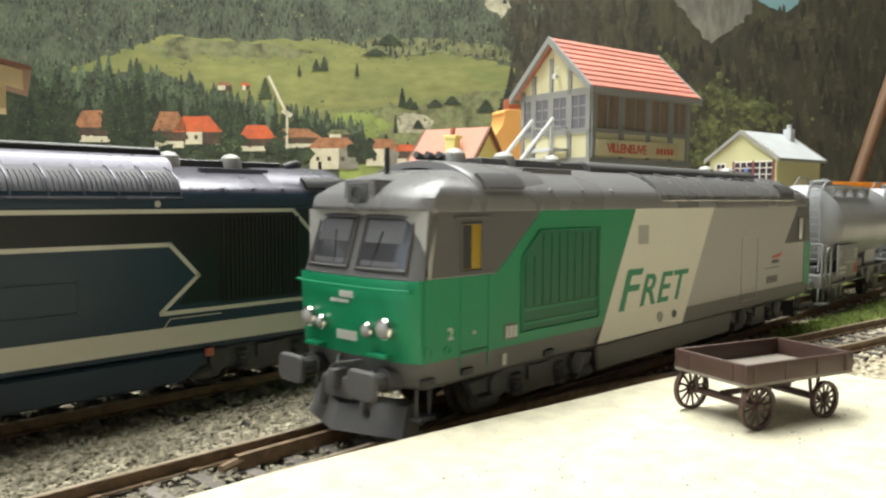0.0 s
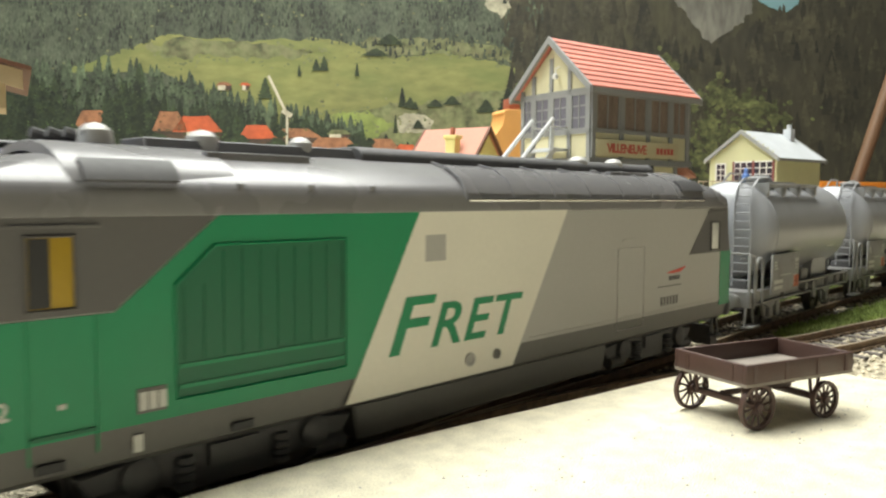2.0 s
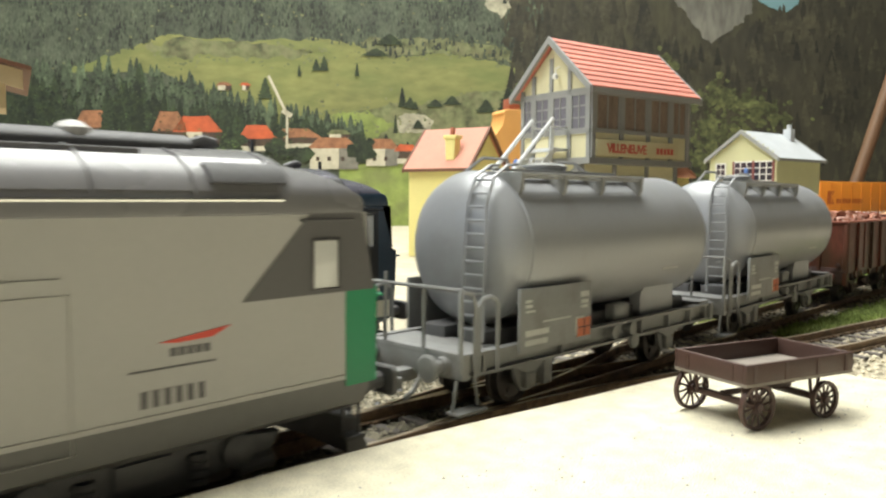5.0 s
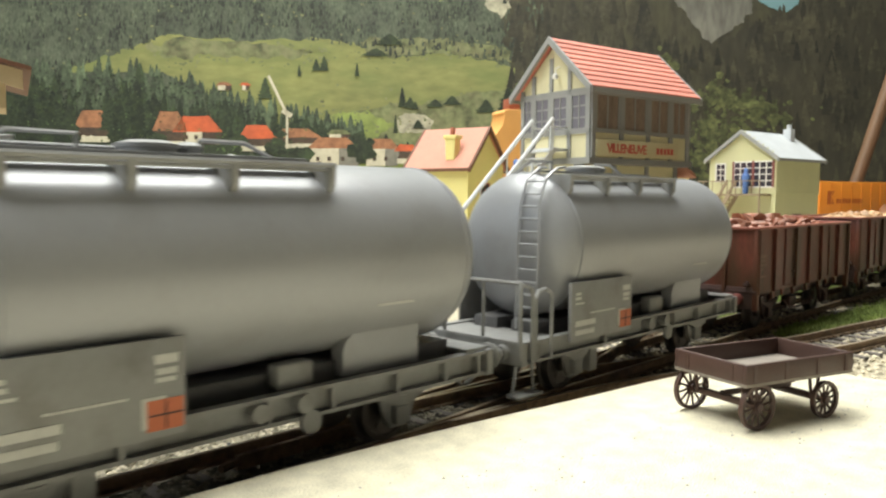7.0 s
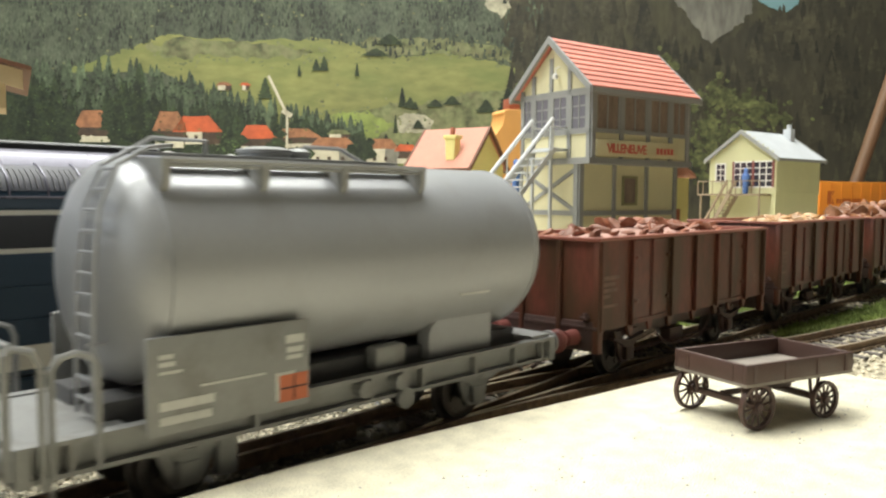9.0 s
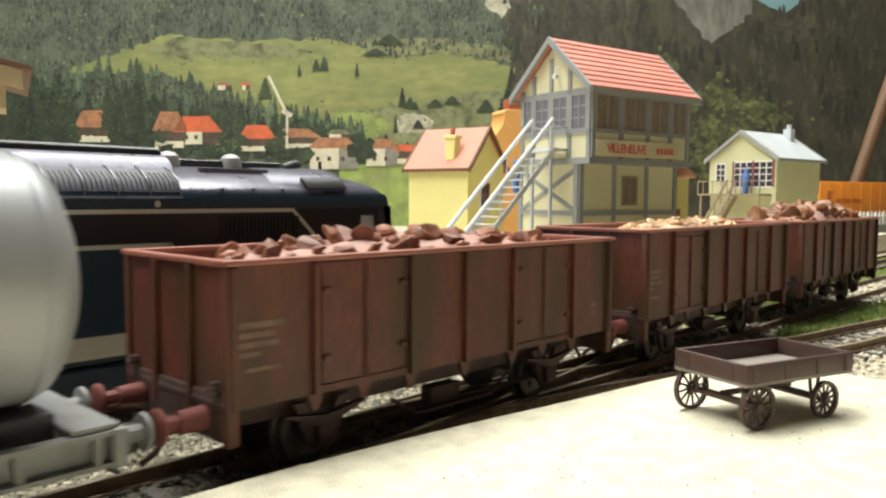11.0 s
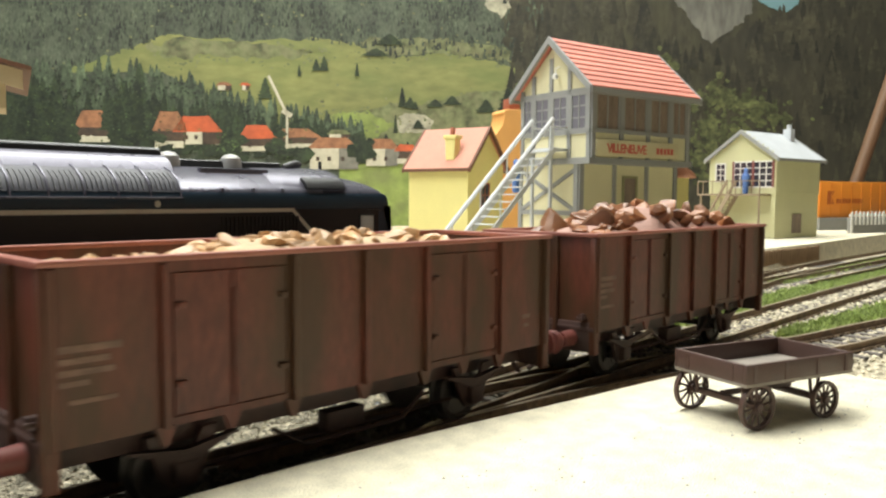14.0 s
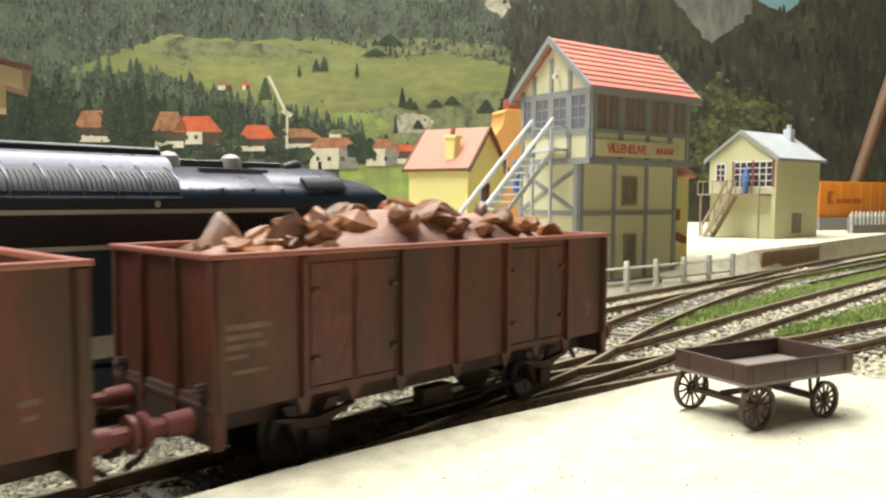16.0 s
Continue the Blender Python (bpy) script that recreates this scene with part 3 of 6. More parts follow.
LINE_A = [(-400, 109.5), (0, 109.5), (60, 109.4), (120, 108.2), (180, 107.1), (230, 107.2), (300, 108), (420, 107.6), (600, 104), (1000, 90)]
T_A = track(LINE_A, "rusty track with dark sleepers beside the platform", 20, 560)
T_B = track([(105, 108.6), (150, 103.5), (200, 91), (250, 76.2), (300, 67.5), (420, 45), (700, -10)], "rusty siding curving along the platform end", 165, 480)
T_C = track([(100, 109.0), (165, 116), (230, 131.5), (301, 144), (400, 156), (500, 163), (620, 164.8), (1100, 158)], "rusty crossover track leading to the far line", 170, 620)
T_D = track([(-400, 168), (0, 168), (200, 168), (320, 168), (430, 166.5), (600, 165), (1100, 158)], "rusty track under the parked blue locomotive", 20, 300)
T_E = track([(430, 142.5), (560, 139.5), (800, 134), (1200, 120)], "rusty overgrown track between grass strips", 430, 640)
# check rail of the turnout
cr = thing("check_rail", "short brown check rail of the turnout", "rail")
bm = B()
box(bm, 70, 96, 111.6, 112.8, -2.5, 0)
tube(bm, [(66, 110.6, -1), (71, 112.2, -1)], 0.7)
part("rail_piece", bm, M_RAIL, cr)

# ---- loose stones and grass ----
ROCK = np.array([(0, 0, 1), (0.9, 0.1, 0.2), (0.2, 0.9, 0.1), (-0.8, 0.4, 0.2), (-0.5, -0.8, 0.15), (0.5, -0.8, 0.25), (0, 0, -0.5)])
ROCK_F = [(0, 1, 2), (0, 2, 3), (0, 3, 4), (0, 4, 5), (0, 5, 1), (6, 2, 1), (6, 3, 2), (6, 4, 3), (6, 5, 4), (6, 1, 5)]


def scatter(name, spots, sizes, material, label, category, flat=0.75):
    n = len(spots)
    rs = np.random.RandomState(3)
    ang = rs.uniform(0, 6.28, n)
    tall = rs.uniform(flat * 0.6, flat * 1.2, n)
    jit = rs.uniform(0.7, 1.3, (n, 7, 3))
    v = ROCK[None] * jit
    c, s = np.cos(ang)[:, None], np.sin(ang)[:, None]
    out = np.stack([(v[:, :, 0] * c - v[:, :, 1] * s), (v[:, :, 0] * s + v[:, :, 1] * c), v[:, :, 2] * tall[:, None]], 2) * np.array(sizes)[:, None, None] + np.array(spots)[:, None, :]
    faces = (np.array(ROCK_F)[None] + (np.arange(n) * 7)[:, None, None]).reshape(-1, 3)
    me = bpy.data.meshes.new(name)
    me.from_pydata((out.reshape(-1, 3) * MM).tolist(), [], faces.tolist())
    me.materials.append(material)
    return tagged(new(name, me), label, category, "", "stuff")


rs = np.random.RandomState(7)
spots, sizes = [], []
for k in range(42000):
    x = 25 + 520 * rs.rand() ** 1.5
    y = rs.uniform(60, 185)
    if y < 92 - 0.16 * (x - 40) + 2 and x < 200:
        continue
    if x > 200 and y < 40:
        continue
    near = min(abs(abs(y - c) - 8.25) for c in (109.5, 168.0))
    if near < 1.3:
        continue
    sleepers = any(abs(y - c) < 15 for c in (109.5, 168.0))
    r = rs.uniform(0.25, 0.68) * (1 + x / 450)
    spots.append((x, y, GZ + (rs.uniform(0.6, 1.75) if sleepers else rs.uniform(0.1, 1.2))))
    sizes.append(r)
# stones nearest the train get the colour that holds its shade
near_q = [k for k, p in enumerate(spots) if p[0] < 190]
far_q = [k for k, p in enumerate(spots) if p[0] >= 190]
scatter("ballast", [spots[k] for k in near_q], [sizes[k] for k in near_q], M_STONE_SHADE, "dark grey and tan ballast stones between the tracks, partly darkened for shade", "gravel")
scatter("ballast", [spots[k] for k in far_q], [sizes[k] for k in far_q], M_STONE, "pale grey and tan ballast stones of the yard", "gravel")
spots, sizes = [], []
for k in range(5200):
    x, y = rs.uniform(190, 420), rs.uniform(20, 110)
    if y > 62 - 0.16 * (x - 300) and rs.rand() < 0.5:
        continue
    spots.append((x, y, GZ + rs.uniform(0, 0.8)))
    sizes.append(rs.uniform(0.5, 1.3))
scatter("ballast", spots, sizes, M_STONE, "pale gravel at the platform end", "gravel")
# white scraps lying between the rails
scr = thing("paper_scraps", "small white paper scraps on the ballast", "litter")
for x, y in ((151.8, 98.9), (199.5, 113.5), (208.0, 51.0), (296.0, 110.5), (340.0, 96.0)):
    bm = B()
    for k in range(3):
        blob(bm, (x + rs.uniform(-1, 1), y + rs.uniform(-1, 1), -2.4), rs.uniform(0.5, 0.9), (1.3, 0.6, 0.4), 0.6, 1, k + x)
    part("scrap", bm, M_WHITE, scr)
# larger stones lying beside the front rail
spots, sizes = [], []
for k in range(70):
    spots.append((rs.uniform(40, 110), rs.uniform(96, 114), GZ + 0.8))
    sizes.append(rs.uniform(0.9, 2.0))
scatter("ballast", spots, sizes, M_STONE_SHADE, "larger grey stones lying between the rails", "gravel")
spots, sizes = [], []
for k in range(26):
    spots.append((rs.uniform(60, 130), rs.uniform(122, 156), GZ + 0.9))
    sizes.append(rs.uniform(0.5, 1.3))
scatter("coal_lumps", spots, sizes, M_BLACK, "small black lumps on the gravel", "coal")


def grass(name, n, where, hgt, label):
    vs, fs = [], []
    for k in range(n):
        x, y = where()
        a, h, w = rs.uniform(0, 6.28), hgt * rs.uniform(0.5, 1.3), rs.uniform(0.25, 0.6)
        dx, dy = math.cos(a) * w, math.sin(a) * w
        lx, ly = rs.uniform(-0.8, 0.8, 2) * h * 0.6
        b = len(vs)
        vs += [(x - dx, y - dy, GZ), (x + dx, y + dy, GZ), (x + lx, y + ly, GZ + h), (x + lx * 0.3 - dy, y + ly * 0.3 + dx, GZ + h * 0.6)]
        fs += [(b, b + 1, b + 2), (b, b + 3, b + 2)]
    me = bpy.data.meshes.new(name)
    me.from_pydata([(p[0] * MM, p[1] * MM, p[2] * MM) for p in vs], [], fs)
    me.materials.append(M_GRASS)
    return tagged(new(name, me), label, "grass", "", "stuff")


def strip(x0, x1, ya, yb, wa, wb):
    def f():
        t = rs.beta(1.1, 1.1)
        x = x0 + (x1 - x0) * rs.rand() ** 1.0
        k = (x - x0) / (x1 - x0)
        c, w = ya + (yb - ya) * k, wa + (wb - wa) * k
        return x, c + (t - 0.5) * w + 2 * noise.noise(Vector((x / 14, 3, 0)))
    return f


grass("grass", 15000, strip(262, 640, 129, 124, 16, 24), 3.0, "bright green static grass strip between tracks")
grass("grass", 4500, strip(430, 760, 152, 152, 10, 12), 3.0, "bright green static grass strip along the far track")
grass("grass", 9000, strip(268, 520, 92, 62, 6, 40), 3.2, "bright green static grass beside the siding")
grass("grass", 6000, strip(420, 900, 330, 520, 160, 260), 5.0, "green meadow grass behind the houses")

# ---- near platform with sand ----
PZ = 5.0
EDGE = [(-60, 94.5), (0, 93), (48, 90.4), (73, 88.4), (100, 84.8), (122, 81.1), (156, 75.8), (172, 70), (183, 60), (185, 50), (184, 40), (184, -60)]
pe = curve_pts(EDGE, 3)
bm = B()
top = [(p.x, p.y) for p in pe] + [(184, -200), (-200, -200), (-200, 96)]
prism(bm, top, "z", GZ - 1, PZ, 0.5)
single("platform", bm, M_SAND, "pale sandy platform with a rounded edge", "platform")
spots = [(rs.uniform(40, 183), rs.uniform(15, 84), PZ + 0.02) for k in range(700)]
spots = [p for p in spots if p[1] < 88 - 0.16 * (p[0] - 60) - 8]
scatter("platform_grit", spots, [rs.uniform(0.06, 0.24) for _ in spots], M_CONCRETE, "dark grit specks on the sandy platform", "grit")

# ---- platform cart ----
CA = math.degrees(math.atan2(-0.34, 0.94))
cart = thing("platform_cart", "dark brown wooden luggage cart with spoked wheels", "cart", pose(0.1316, 0.0548, PZ * MM, 0, 0, CA))
L0, L1, W_, ZB, ZT = -3.6, 23.4, 8.2, 7.6, 11.4
bm = B()
box(bm, L0, L1, -W_, W_, ZB, ZB + 0.7, 0.15)
part("deck", bm, M_DECK, cart, "dusty pale grey floor")
for nm, q in (("side_board", (L0, L1, -W_, -W_ + 0.8)), ("side_board", (L0, L1, W_ - 0.8, W_)), ("end_board", (L0, L0 + 0.8, -W_ + 0.8, W_ - 0.8)), ("end_board", (L1 - 0.8, L1, -W_ + 0.8, W_ - 0.8))):
    bm = B()
    box(bm, *q, ZB + 0.4, ZT, 0.18)
    bd_ = part(nm, bm, M_CART, cart)
    bm = B()
    if nm == "side_board":
        for xx in (L0 + 2, 6, 14, L1 - 2):
            box(bm, xx - 0.4, xx + 0.4, q[2] - 0.12 if q[2] < 0 else q[3], q[2] if q[2] < 0 else q[3] + 0.12, ZB + 0.6, ZT - 0.3)
    else:
        for yy in (-5, 5):
            box(bm, q[0] - 0.12 if q[0] < 0 else q[1], q[0] if q[0] < 0 else q[1] + 0.12, yy - 0.4, yy + 0.4, ZB + 0.6, ZT - 0.3)
    part("strap", bm, M_CART, bd_)
for ax, r in ((0.0, 3.95), (17.0, 3.3)):
    bm = B()
    cyl(bm, (ax, -7.6, r), (ax, 7.6, r), 0.45, 8)
    box(bm, ax - 0.6, ax + 0.6, -6, 6, r - 0.5, r + 0.6, 0.1)
    part("axle", bm, M_CART, cart)
    for yy in (-7.4, 7.4):
        bm = B()
        n = 28
        rings = []
        for k in range(n):
            a = 2 * math.pi * k / n
            rings.append([(ax + math.cos(a) * q, yy + w, r + math.sin(a) * q) for q, w in ((r, -0.45), (r, 0.45), (r - 0.6, 0.35), (r - 0.6, -0.35))])
        loft(bm, rings + [rings[0]], caps=False)
        bmesh.ops.remove_doubles(bm, verts=bm.verts, dist=1e-6)
        revolve(bm, [(0.3, -0.8), (0.75, -0.7), (0.75, 0.7), (0.3, 0.8)], 10, "y", (ax, yy, r))
        wheel = part("wheel", bm, M_CART, cart)
        for k in range(12):
            a = 2 * math.pi * (k + 0.3) / 12
            bm = B()
            cyl(bm, (ax + math.cos(a) * 0.6, yy, r + math.sin(a) * 0.6), (ax + math.cos(a) * (r - 0.4), yy, r + math.sin(a) * (r - 0.4)), 0.26, 5, 0.2)
            part("spoke", bm, M_CART, wheel)
    for yy in (-5.2, 5.2):
        bm = B()
        for dx in (-1.3, 1.3):
            cyl(bm, (ax + dx * 0.5, yy, r), (ax + dx, yy, ZB), 0.32, 6)
        part("bracket", bm, M_CART, cart)
bm = B()
box(bm, 0, 17, -0.6, 0.6, 4.2, 5.0, 0.1)
box(bm, 11, 13.5, -4, -2, 6.0, 7.6, 0.1)
box(bm, 15, 22, -4.5, 4.5, 7.0, 7.6, 0.1)
part("perch", bm, M_CART, cart)

# ---- rolling stock ----


def wheelset(parent, x, r, material=M_STEEL):
    bm = B()
    cyl(bm, (0, -9, 0), (0, 9, 0), 1.0, 8)
    for s in (-1, 1):
        revolve(bm, [(1.2, 6.2 * s), (r + 0.7, 6.4 * s), (r + 0.7, 6.9 * s), (r, 7.1 * s), (r - 0.1, 9.0 * s), (r - 1.0, 9.2 * s), (r - 1.3, 8.7 * s), (1.6, 8.6 * s), (1.4, 9.6 * s), (0.3, 9.7 * s)], 20, "y")
        for k in range(4):
            a = k * math.pi / 2
            cyl(bm, (math.cos(a) * r * 0.5, 8.4 * s, math.sin(a) * r * 0.5), (math.cos(a) * r * 0.5, 9.0 * s, math.sin(a) * r * 0.5), r * 0.14, 6)
    ob = part("wheelset", bm, material, parent)
    ob.location = (x * MM, 0, r * MM)
    ob["radius"] = r
    return ob


def end_x(z_l, f, bulge):
    return z_l + 1.0 - bulge * (0.25 * abs(f) ** 2 + 0.4 * abs(f) ** 9)


FR = [-1, -0.96, -0.88, -0.75, -0.55, -0.3, 0, 0.3, 0.55, 0.75, 0.88, 0.96, 1]


def ring(z, l, w, bulge):
    e = [(end_x(l, f, bulge), f * w, z) for f in FR]
    return e + [(-x, -y, z) for x, y, z in e]


def loco_nose(levels, sgn, material, parent, name):
    bm = B()
    rows = []
    for z, l, w, b in levels:
        rows.append([(sgn * 96.5, -w, z)] + [(sgn * end_x(l, f, b), f * w, z) for f in FR] + [(sgn * 96.5, w, z)])
    loft(bm, rows, caps=False, closed=False)
    return part(name, bm, material, parent)


def locomotive(label, m, fret):
    lo = thing("diesel_locomotive", label, "locomotive", m, "model locomotives")
    c_side, c_low, c_up, c_roof, c_skirt = (M_FGREY, M_GREEN, M_DGREY, M_ROOF, M_SKIRT) if fret else (M_BLUE, M_BLUE, M_BLACK, M_BROOF, M_BLUE)
    bm = B()
    loft(bm, [ring(9.6, 96, 14.4, 3), ring(10.6, 97.5, 15.8, 3.5), ring(14.9, 99.2, 16.5, 4)])
    part("skirt", bm, c_skirt, lo)
    bm = B()
    box(bm, -96.5, 96.5, -16.5, 16.5, 14.9, 41.2)
    part("body", bm, c_side, lo)
    low, up = [(14.9, 99.2, 16.5, 4), (20, 99.8, 16.5, 4), (28.6, 100.2, 16.5, 4), (29.3, 100, 16.5, 4)], [(29.3, 99.2, 16.5, 4), (30, 98.8, 16.5, 4), (40.6, 95.4, 16.5, 4.2), (41.2, 95.4, 16.5, 4.2)]
    for sgn in (-1, 1):
        loco_nose(low, sgn, c_low, lo, "nose")
        loco_nose(up, sgn, c_up, lo, "cab_front")
    bm = B()
    loft(bm, [ring(41.0, 95.6, 16.5, 4.2), ring(41.2, 97.2, 16.75, 4.5), ring(41.8, 97.4, 16.8, 4.6), ring(43.6, 96.9, 16.6, 4.6), ring(44.4, 96.2, 16.2, 5)])
    part("cornice", bm, M_ROOF if fret else M_BLUE, lo)
    bm = B()
    loft(bm, [ring(44.4, 95.9, 16.1, 5), ring(45.3, 94.9, 15.7, 5.5), ring(46.5, 92.6, 14.5, 6), ring(47.7, 89.2, 12.9, 7), ring(48.7, 84.8, 10.9, 8), ring(49.6, 77.5, 8.3, 8), ring(50.2, 70, 5.2, 6), ring(50.4, 62, 3, 4)])
    part("roof", bm, c_roof, lo)

    def plate(name, poly, material, parent=lo, t=0.14, label=""):
        ob = None
        for s in (-1, 1):
            bm = B()
            prism(bm, poly, "y", s * 16.45, s * (16.5 + t))
            ob = part(name, bm, material, parent, label)
        return ob

    def line(name, pts, w, material, t=0.2):
        for a, b in zip(pts, pts[1:]):
            d = Vector((b[0] - a[0], b[1] - a[1])).normalized()
            n = Vector((-d.y, d.x)) * w / 2
            e = d * w * 0.35
            plate(name, [(a[0] - e.x + n.x, a[1] - e.y + n.y), (a[0] - e.x - n.x, a[1] - e.y - n.y), (b[0] + e.x - n.x, b[1] + e.y - n.y), (b[0] + e.x + n.x, b[1] + e.y + n.y)], material, t=t)

    if fret:
        plate("green_panel", [(-97.5, 14.9), (-39.9, 14.9), (-25.9, 41.2), (-63.7, 41.2), (-78, 29.4), (-97.5, 29.4)], M_GREEN)
        plate("white_panel", [(-42, 10.9), (-0.4, 10.9), (17.4, 41.2), (-25.9, 41.2)], M_CREAM, t=0.2)
        plate("cab_panel", [(-95.6, 29.6), (-78, 29.6), (-64, 41.2), (-94, 41.2)], M_DGREY)
        plate("cab_panel", [(73.3, 28.9), (97.8, 28.9), (95.2, 41.2), (85.2, 41.2)], M_DGREY)
        plate("rear_panel", [(91.9, 13.8), (98.2, 13.8), (98.2, 28.9), (91.9, 28.9)], M_GREEN)
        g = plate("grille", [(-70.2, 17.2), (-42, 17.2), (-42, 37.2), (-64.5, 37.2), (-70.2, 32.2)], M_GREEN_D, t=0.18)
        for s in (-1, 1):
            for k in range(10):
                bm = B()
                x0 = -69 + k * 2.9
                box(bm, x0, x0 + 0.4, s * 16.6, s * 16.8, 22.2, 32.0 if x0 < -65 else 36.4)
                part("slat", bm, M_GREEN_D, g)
            bm = B()
            for z0 in (18.5, 21.2):
                box(bm, -69.8, -42.4, s * 16.6, s * 16.9, z0, z0 + 0.5)
            tube(bm, [(-70.2, s * 16.8, 17.2), (-42, s * 16.8, 17.2), (-42, s * 16.8, 37.2), (-64.5, s * 16.8, 37.2), (-70.2, s * 16.8, 32.2), (-70.2, s * 16.8, 17.2)], 0.22, 4)
            part("grille_frame", bm, M_GREEN, g)
        # lettering on the side seen from the platform, and on the other
        for s, rz in ((-1, 0), (1, 180)):
            y = s * 16.74
            base = pose(0, y * MM, 0) @ pose(0, 0, 0, 90, 0, rz)
            sg = 1 if s < 0 else -1
            def put(x, z):
                return pose(x * MM, y * MM, z * MM, 90, 0, rz)
            x_f, x_r = (-34.2, -24.0) if s < 0 else (-1, -11)
            lettering("lettering", "F", 13.6, M_GREEN, lo, put(x_f, 17.4) @ Matrix.Diagonal((1.38, 1, 1, 1)), 0.30, 0.16, "green slanted word on the white band")
            lettering("lettering", "RET", 10.4, M_GREEN, lo, put(x_r, 17.7) @ Matrix.Diagonal((1.27, 1.03, 1, 1)), 0.32, 0.14, "green slanted word on the white band", 1.08)
            bm = B()
            box(bm, -24.6, -19.6, s * 16.66, s * 16.74, 32.6, 37.2)
            part("vent", bm, M_FGREY, lo)
            for xx, rr in ((-13, 1.3), (-5.4, 1.0)):
                bm = B()
                revolve(bm, [(rr, 16.6), (rr, 16.95), (rr * 0.7, 17.0), (rr * 0.6, 16.75)] if s > 0 else [(rr, -16.6), (rr, -16.95), (rr * 0.7, -17.0), (rr * 0.6, -16.75)], 14, "y", (xx, 0, 13.9))
                part("filler_cap", bm, M_FGREY if rr > 1.2 else M_SKIRT, lo)
            bm = B()
            prism(bm, [(61.0, 24.9), (71.5, 26.1), (68.6, 24.8), (63.5, 24.6)], "y", s * 16.5, s * 16.62)
            part("red_flash", bm, M_RED, lo)
            bm = B()
            for k in range(5):
                box(bm, 62.5 + k * 1.2, 63.4 + k * 1.2, s * 16.5, s * 16.6, 22.9, 24.0)
            box(bm, 57.0, 69, s * 16.5, s * 16.6, 21.4, 21.65)
            for k in range(6):
                box(bm, 58.4 + k * 1.6, 59.3 + k * 1.6, s * 16.5, s * 16.6, 16.7, 18.9)
            part("marking", bm, M_DGREY, lo)
            bm = B()
            tube(bm, [(38, s * 16.55, 12.8), (38, s * 16.55, 32), (50, s * 16.55, 32), (50, s * 16.55, 12.8), (38, s * 16.55, 12.8)], 0.12, 4)
            box(bm, 40, 49, s * 16.5, s * 16.75, 33.6, 34.0)
            tube(bm, [(5, s * 16.55, 15.6), (92, s * 16.55, 15.6)], 0.1, 4)
            part("door_seam", bm, M_FGREY, lo)
            for x0, x1, z0, z1 in ((-98, -94.6, 10.9, 12.2), (-87.4, -84.2, 11.2, 12.4), (-62, -58.6, 11.0, 12.2)):
                bm = B()
                box(bm, x0, x1, s * 16.1, s * 16.62, z0, z1, 0.1)
                part("skirt_slot", bm, M_BLACK, lo)
            for xx in (-88.2, -80.4):
                bm = B()
                tube(bm, [(xx, s * 16.66, 12.6), (xx, s * 16.66, 29.2)], 0.16, 4)
                part("door_seam", bm, M_GREEN, lo)
            for xx, rr in ((-101.5 + 5, 1.1), (-91.6, 0.9)):
                bm = B()
                revolve(bm, [(rr, s * 16.55), (rr, s * 16.8), (rr * 0.7, s * 16.8), (rr * 0.6, s * 16.62)], 14, "y", (xx, 0, 16.6))
                part("boss", bm, M_GREEN, lo)
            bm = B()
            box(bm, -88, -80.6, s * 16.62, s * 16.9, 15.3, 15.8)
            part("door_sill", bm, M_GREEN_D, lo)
            lettering("lettering", "2", 3.0, M_PRINT, lo, put(-91.6 if s < 0 else -89.6, 18.4), 0, 0.06, "small pale cab number")
            bm = B()
            box(bm, -75.5, -71.6, s * 16.6, s * 16.75, 16.2, 19.4)
            part("data_plate", bm, M_SKIRT, lo)
            bm = B()
            for k in range(3):
                box(bm, -75.2 + k * 1.3, -74.2 + k * 1.3, s * 16.7, s * 16.85, 16.6, 18.9)
            box(bm, -76.0, -74.8, s * 16.4, s * 16.75, 11.4, 13.6)
            box(bm, -84.9, -84.0, s * 16.6, s * 16.75, 18.6, 19.2)
            part("marking", bm, M_PRINT, lo)
    else:
        # black window band with white lines, arrow and pale waist stripe
        plate("black_band", [(-92, 20.6), (92, 20.6), (92, 40.6), (-92, 40.6)], M_BLACK, t=0.1)
        plate("blue_arrow", [(-60, 18), (33, 18), (39.4, 26.6), (33.2, 33.4), (-60, 33.4)], M_BLUE, t=0.16)
        plate("pale_stripe", [(-96, 11.6), (96, 11.6), (96, 16.0), (-96, 16.0)], M_CREAM, t=0.16)
        line("white_line", [(-60, 33.6), (33.2, 33.4), (39.6, 26.6), (31.0, 19.2)], 0.9, M_CREAM, 0.24)
        line("white_line", [(-90, 40.4), (64.5, 40.4), (70.5, 34.6)], 0.9, M_CREAM, 0.24)
        line("white_line", [(31.0, 19.0), (92, 19.0)], 0.9, M_CREAM, 0.24)
        g = plate("grille", [(45, 20.2), (66.5, 20.2), (66.5, 39.4), (45, 39.4)], M_GRILLE, t=0.14)
        for s in (-1, 1):
            for k in range(20):
                bm = B()
                box(bm, 45.4 + k * 1.06, 45.9 + k * 1.06, s * 16.6, s * 16.95, 20.6, 39)
                part("slat", bm, M_GRILLE, g)
            bm = B()
            box(bm, 41.2, 43.0, s * 15.9, s * 16.9, 8.6, 10.4)
            part("salmon_plate", bm, M_PINKRED, lo)
            bm = B()
            tube(bm, [(-10, s * 16.7, 21), (14, s * 16.7, 21), (14, s * 16.7, 27), (-10, s * 16.7, 27), (-10, s * 16.7, 21)], 0.12, 4)
            revolve(bm, [(2.6, s * 16.55), (2.6, s * 16.8), (2.2, s * 16.8), (2.2, s * 16.6)], 20, "y", (-2, 0, 24))
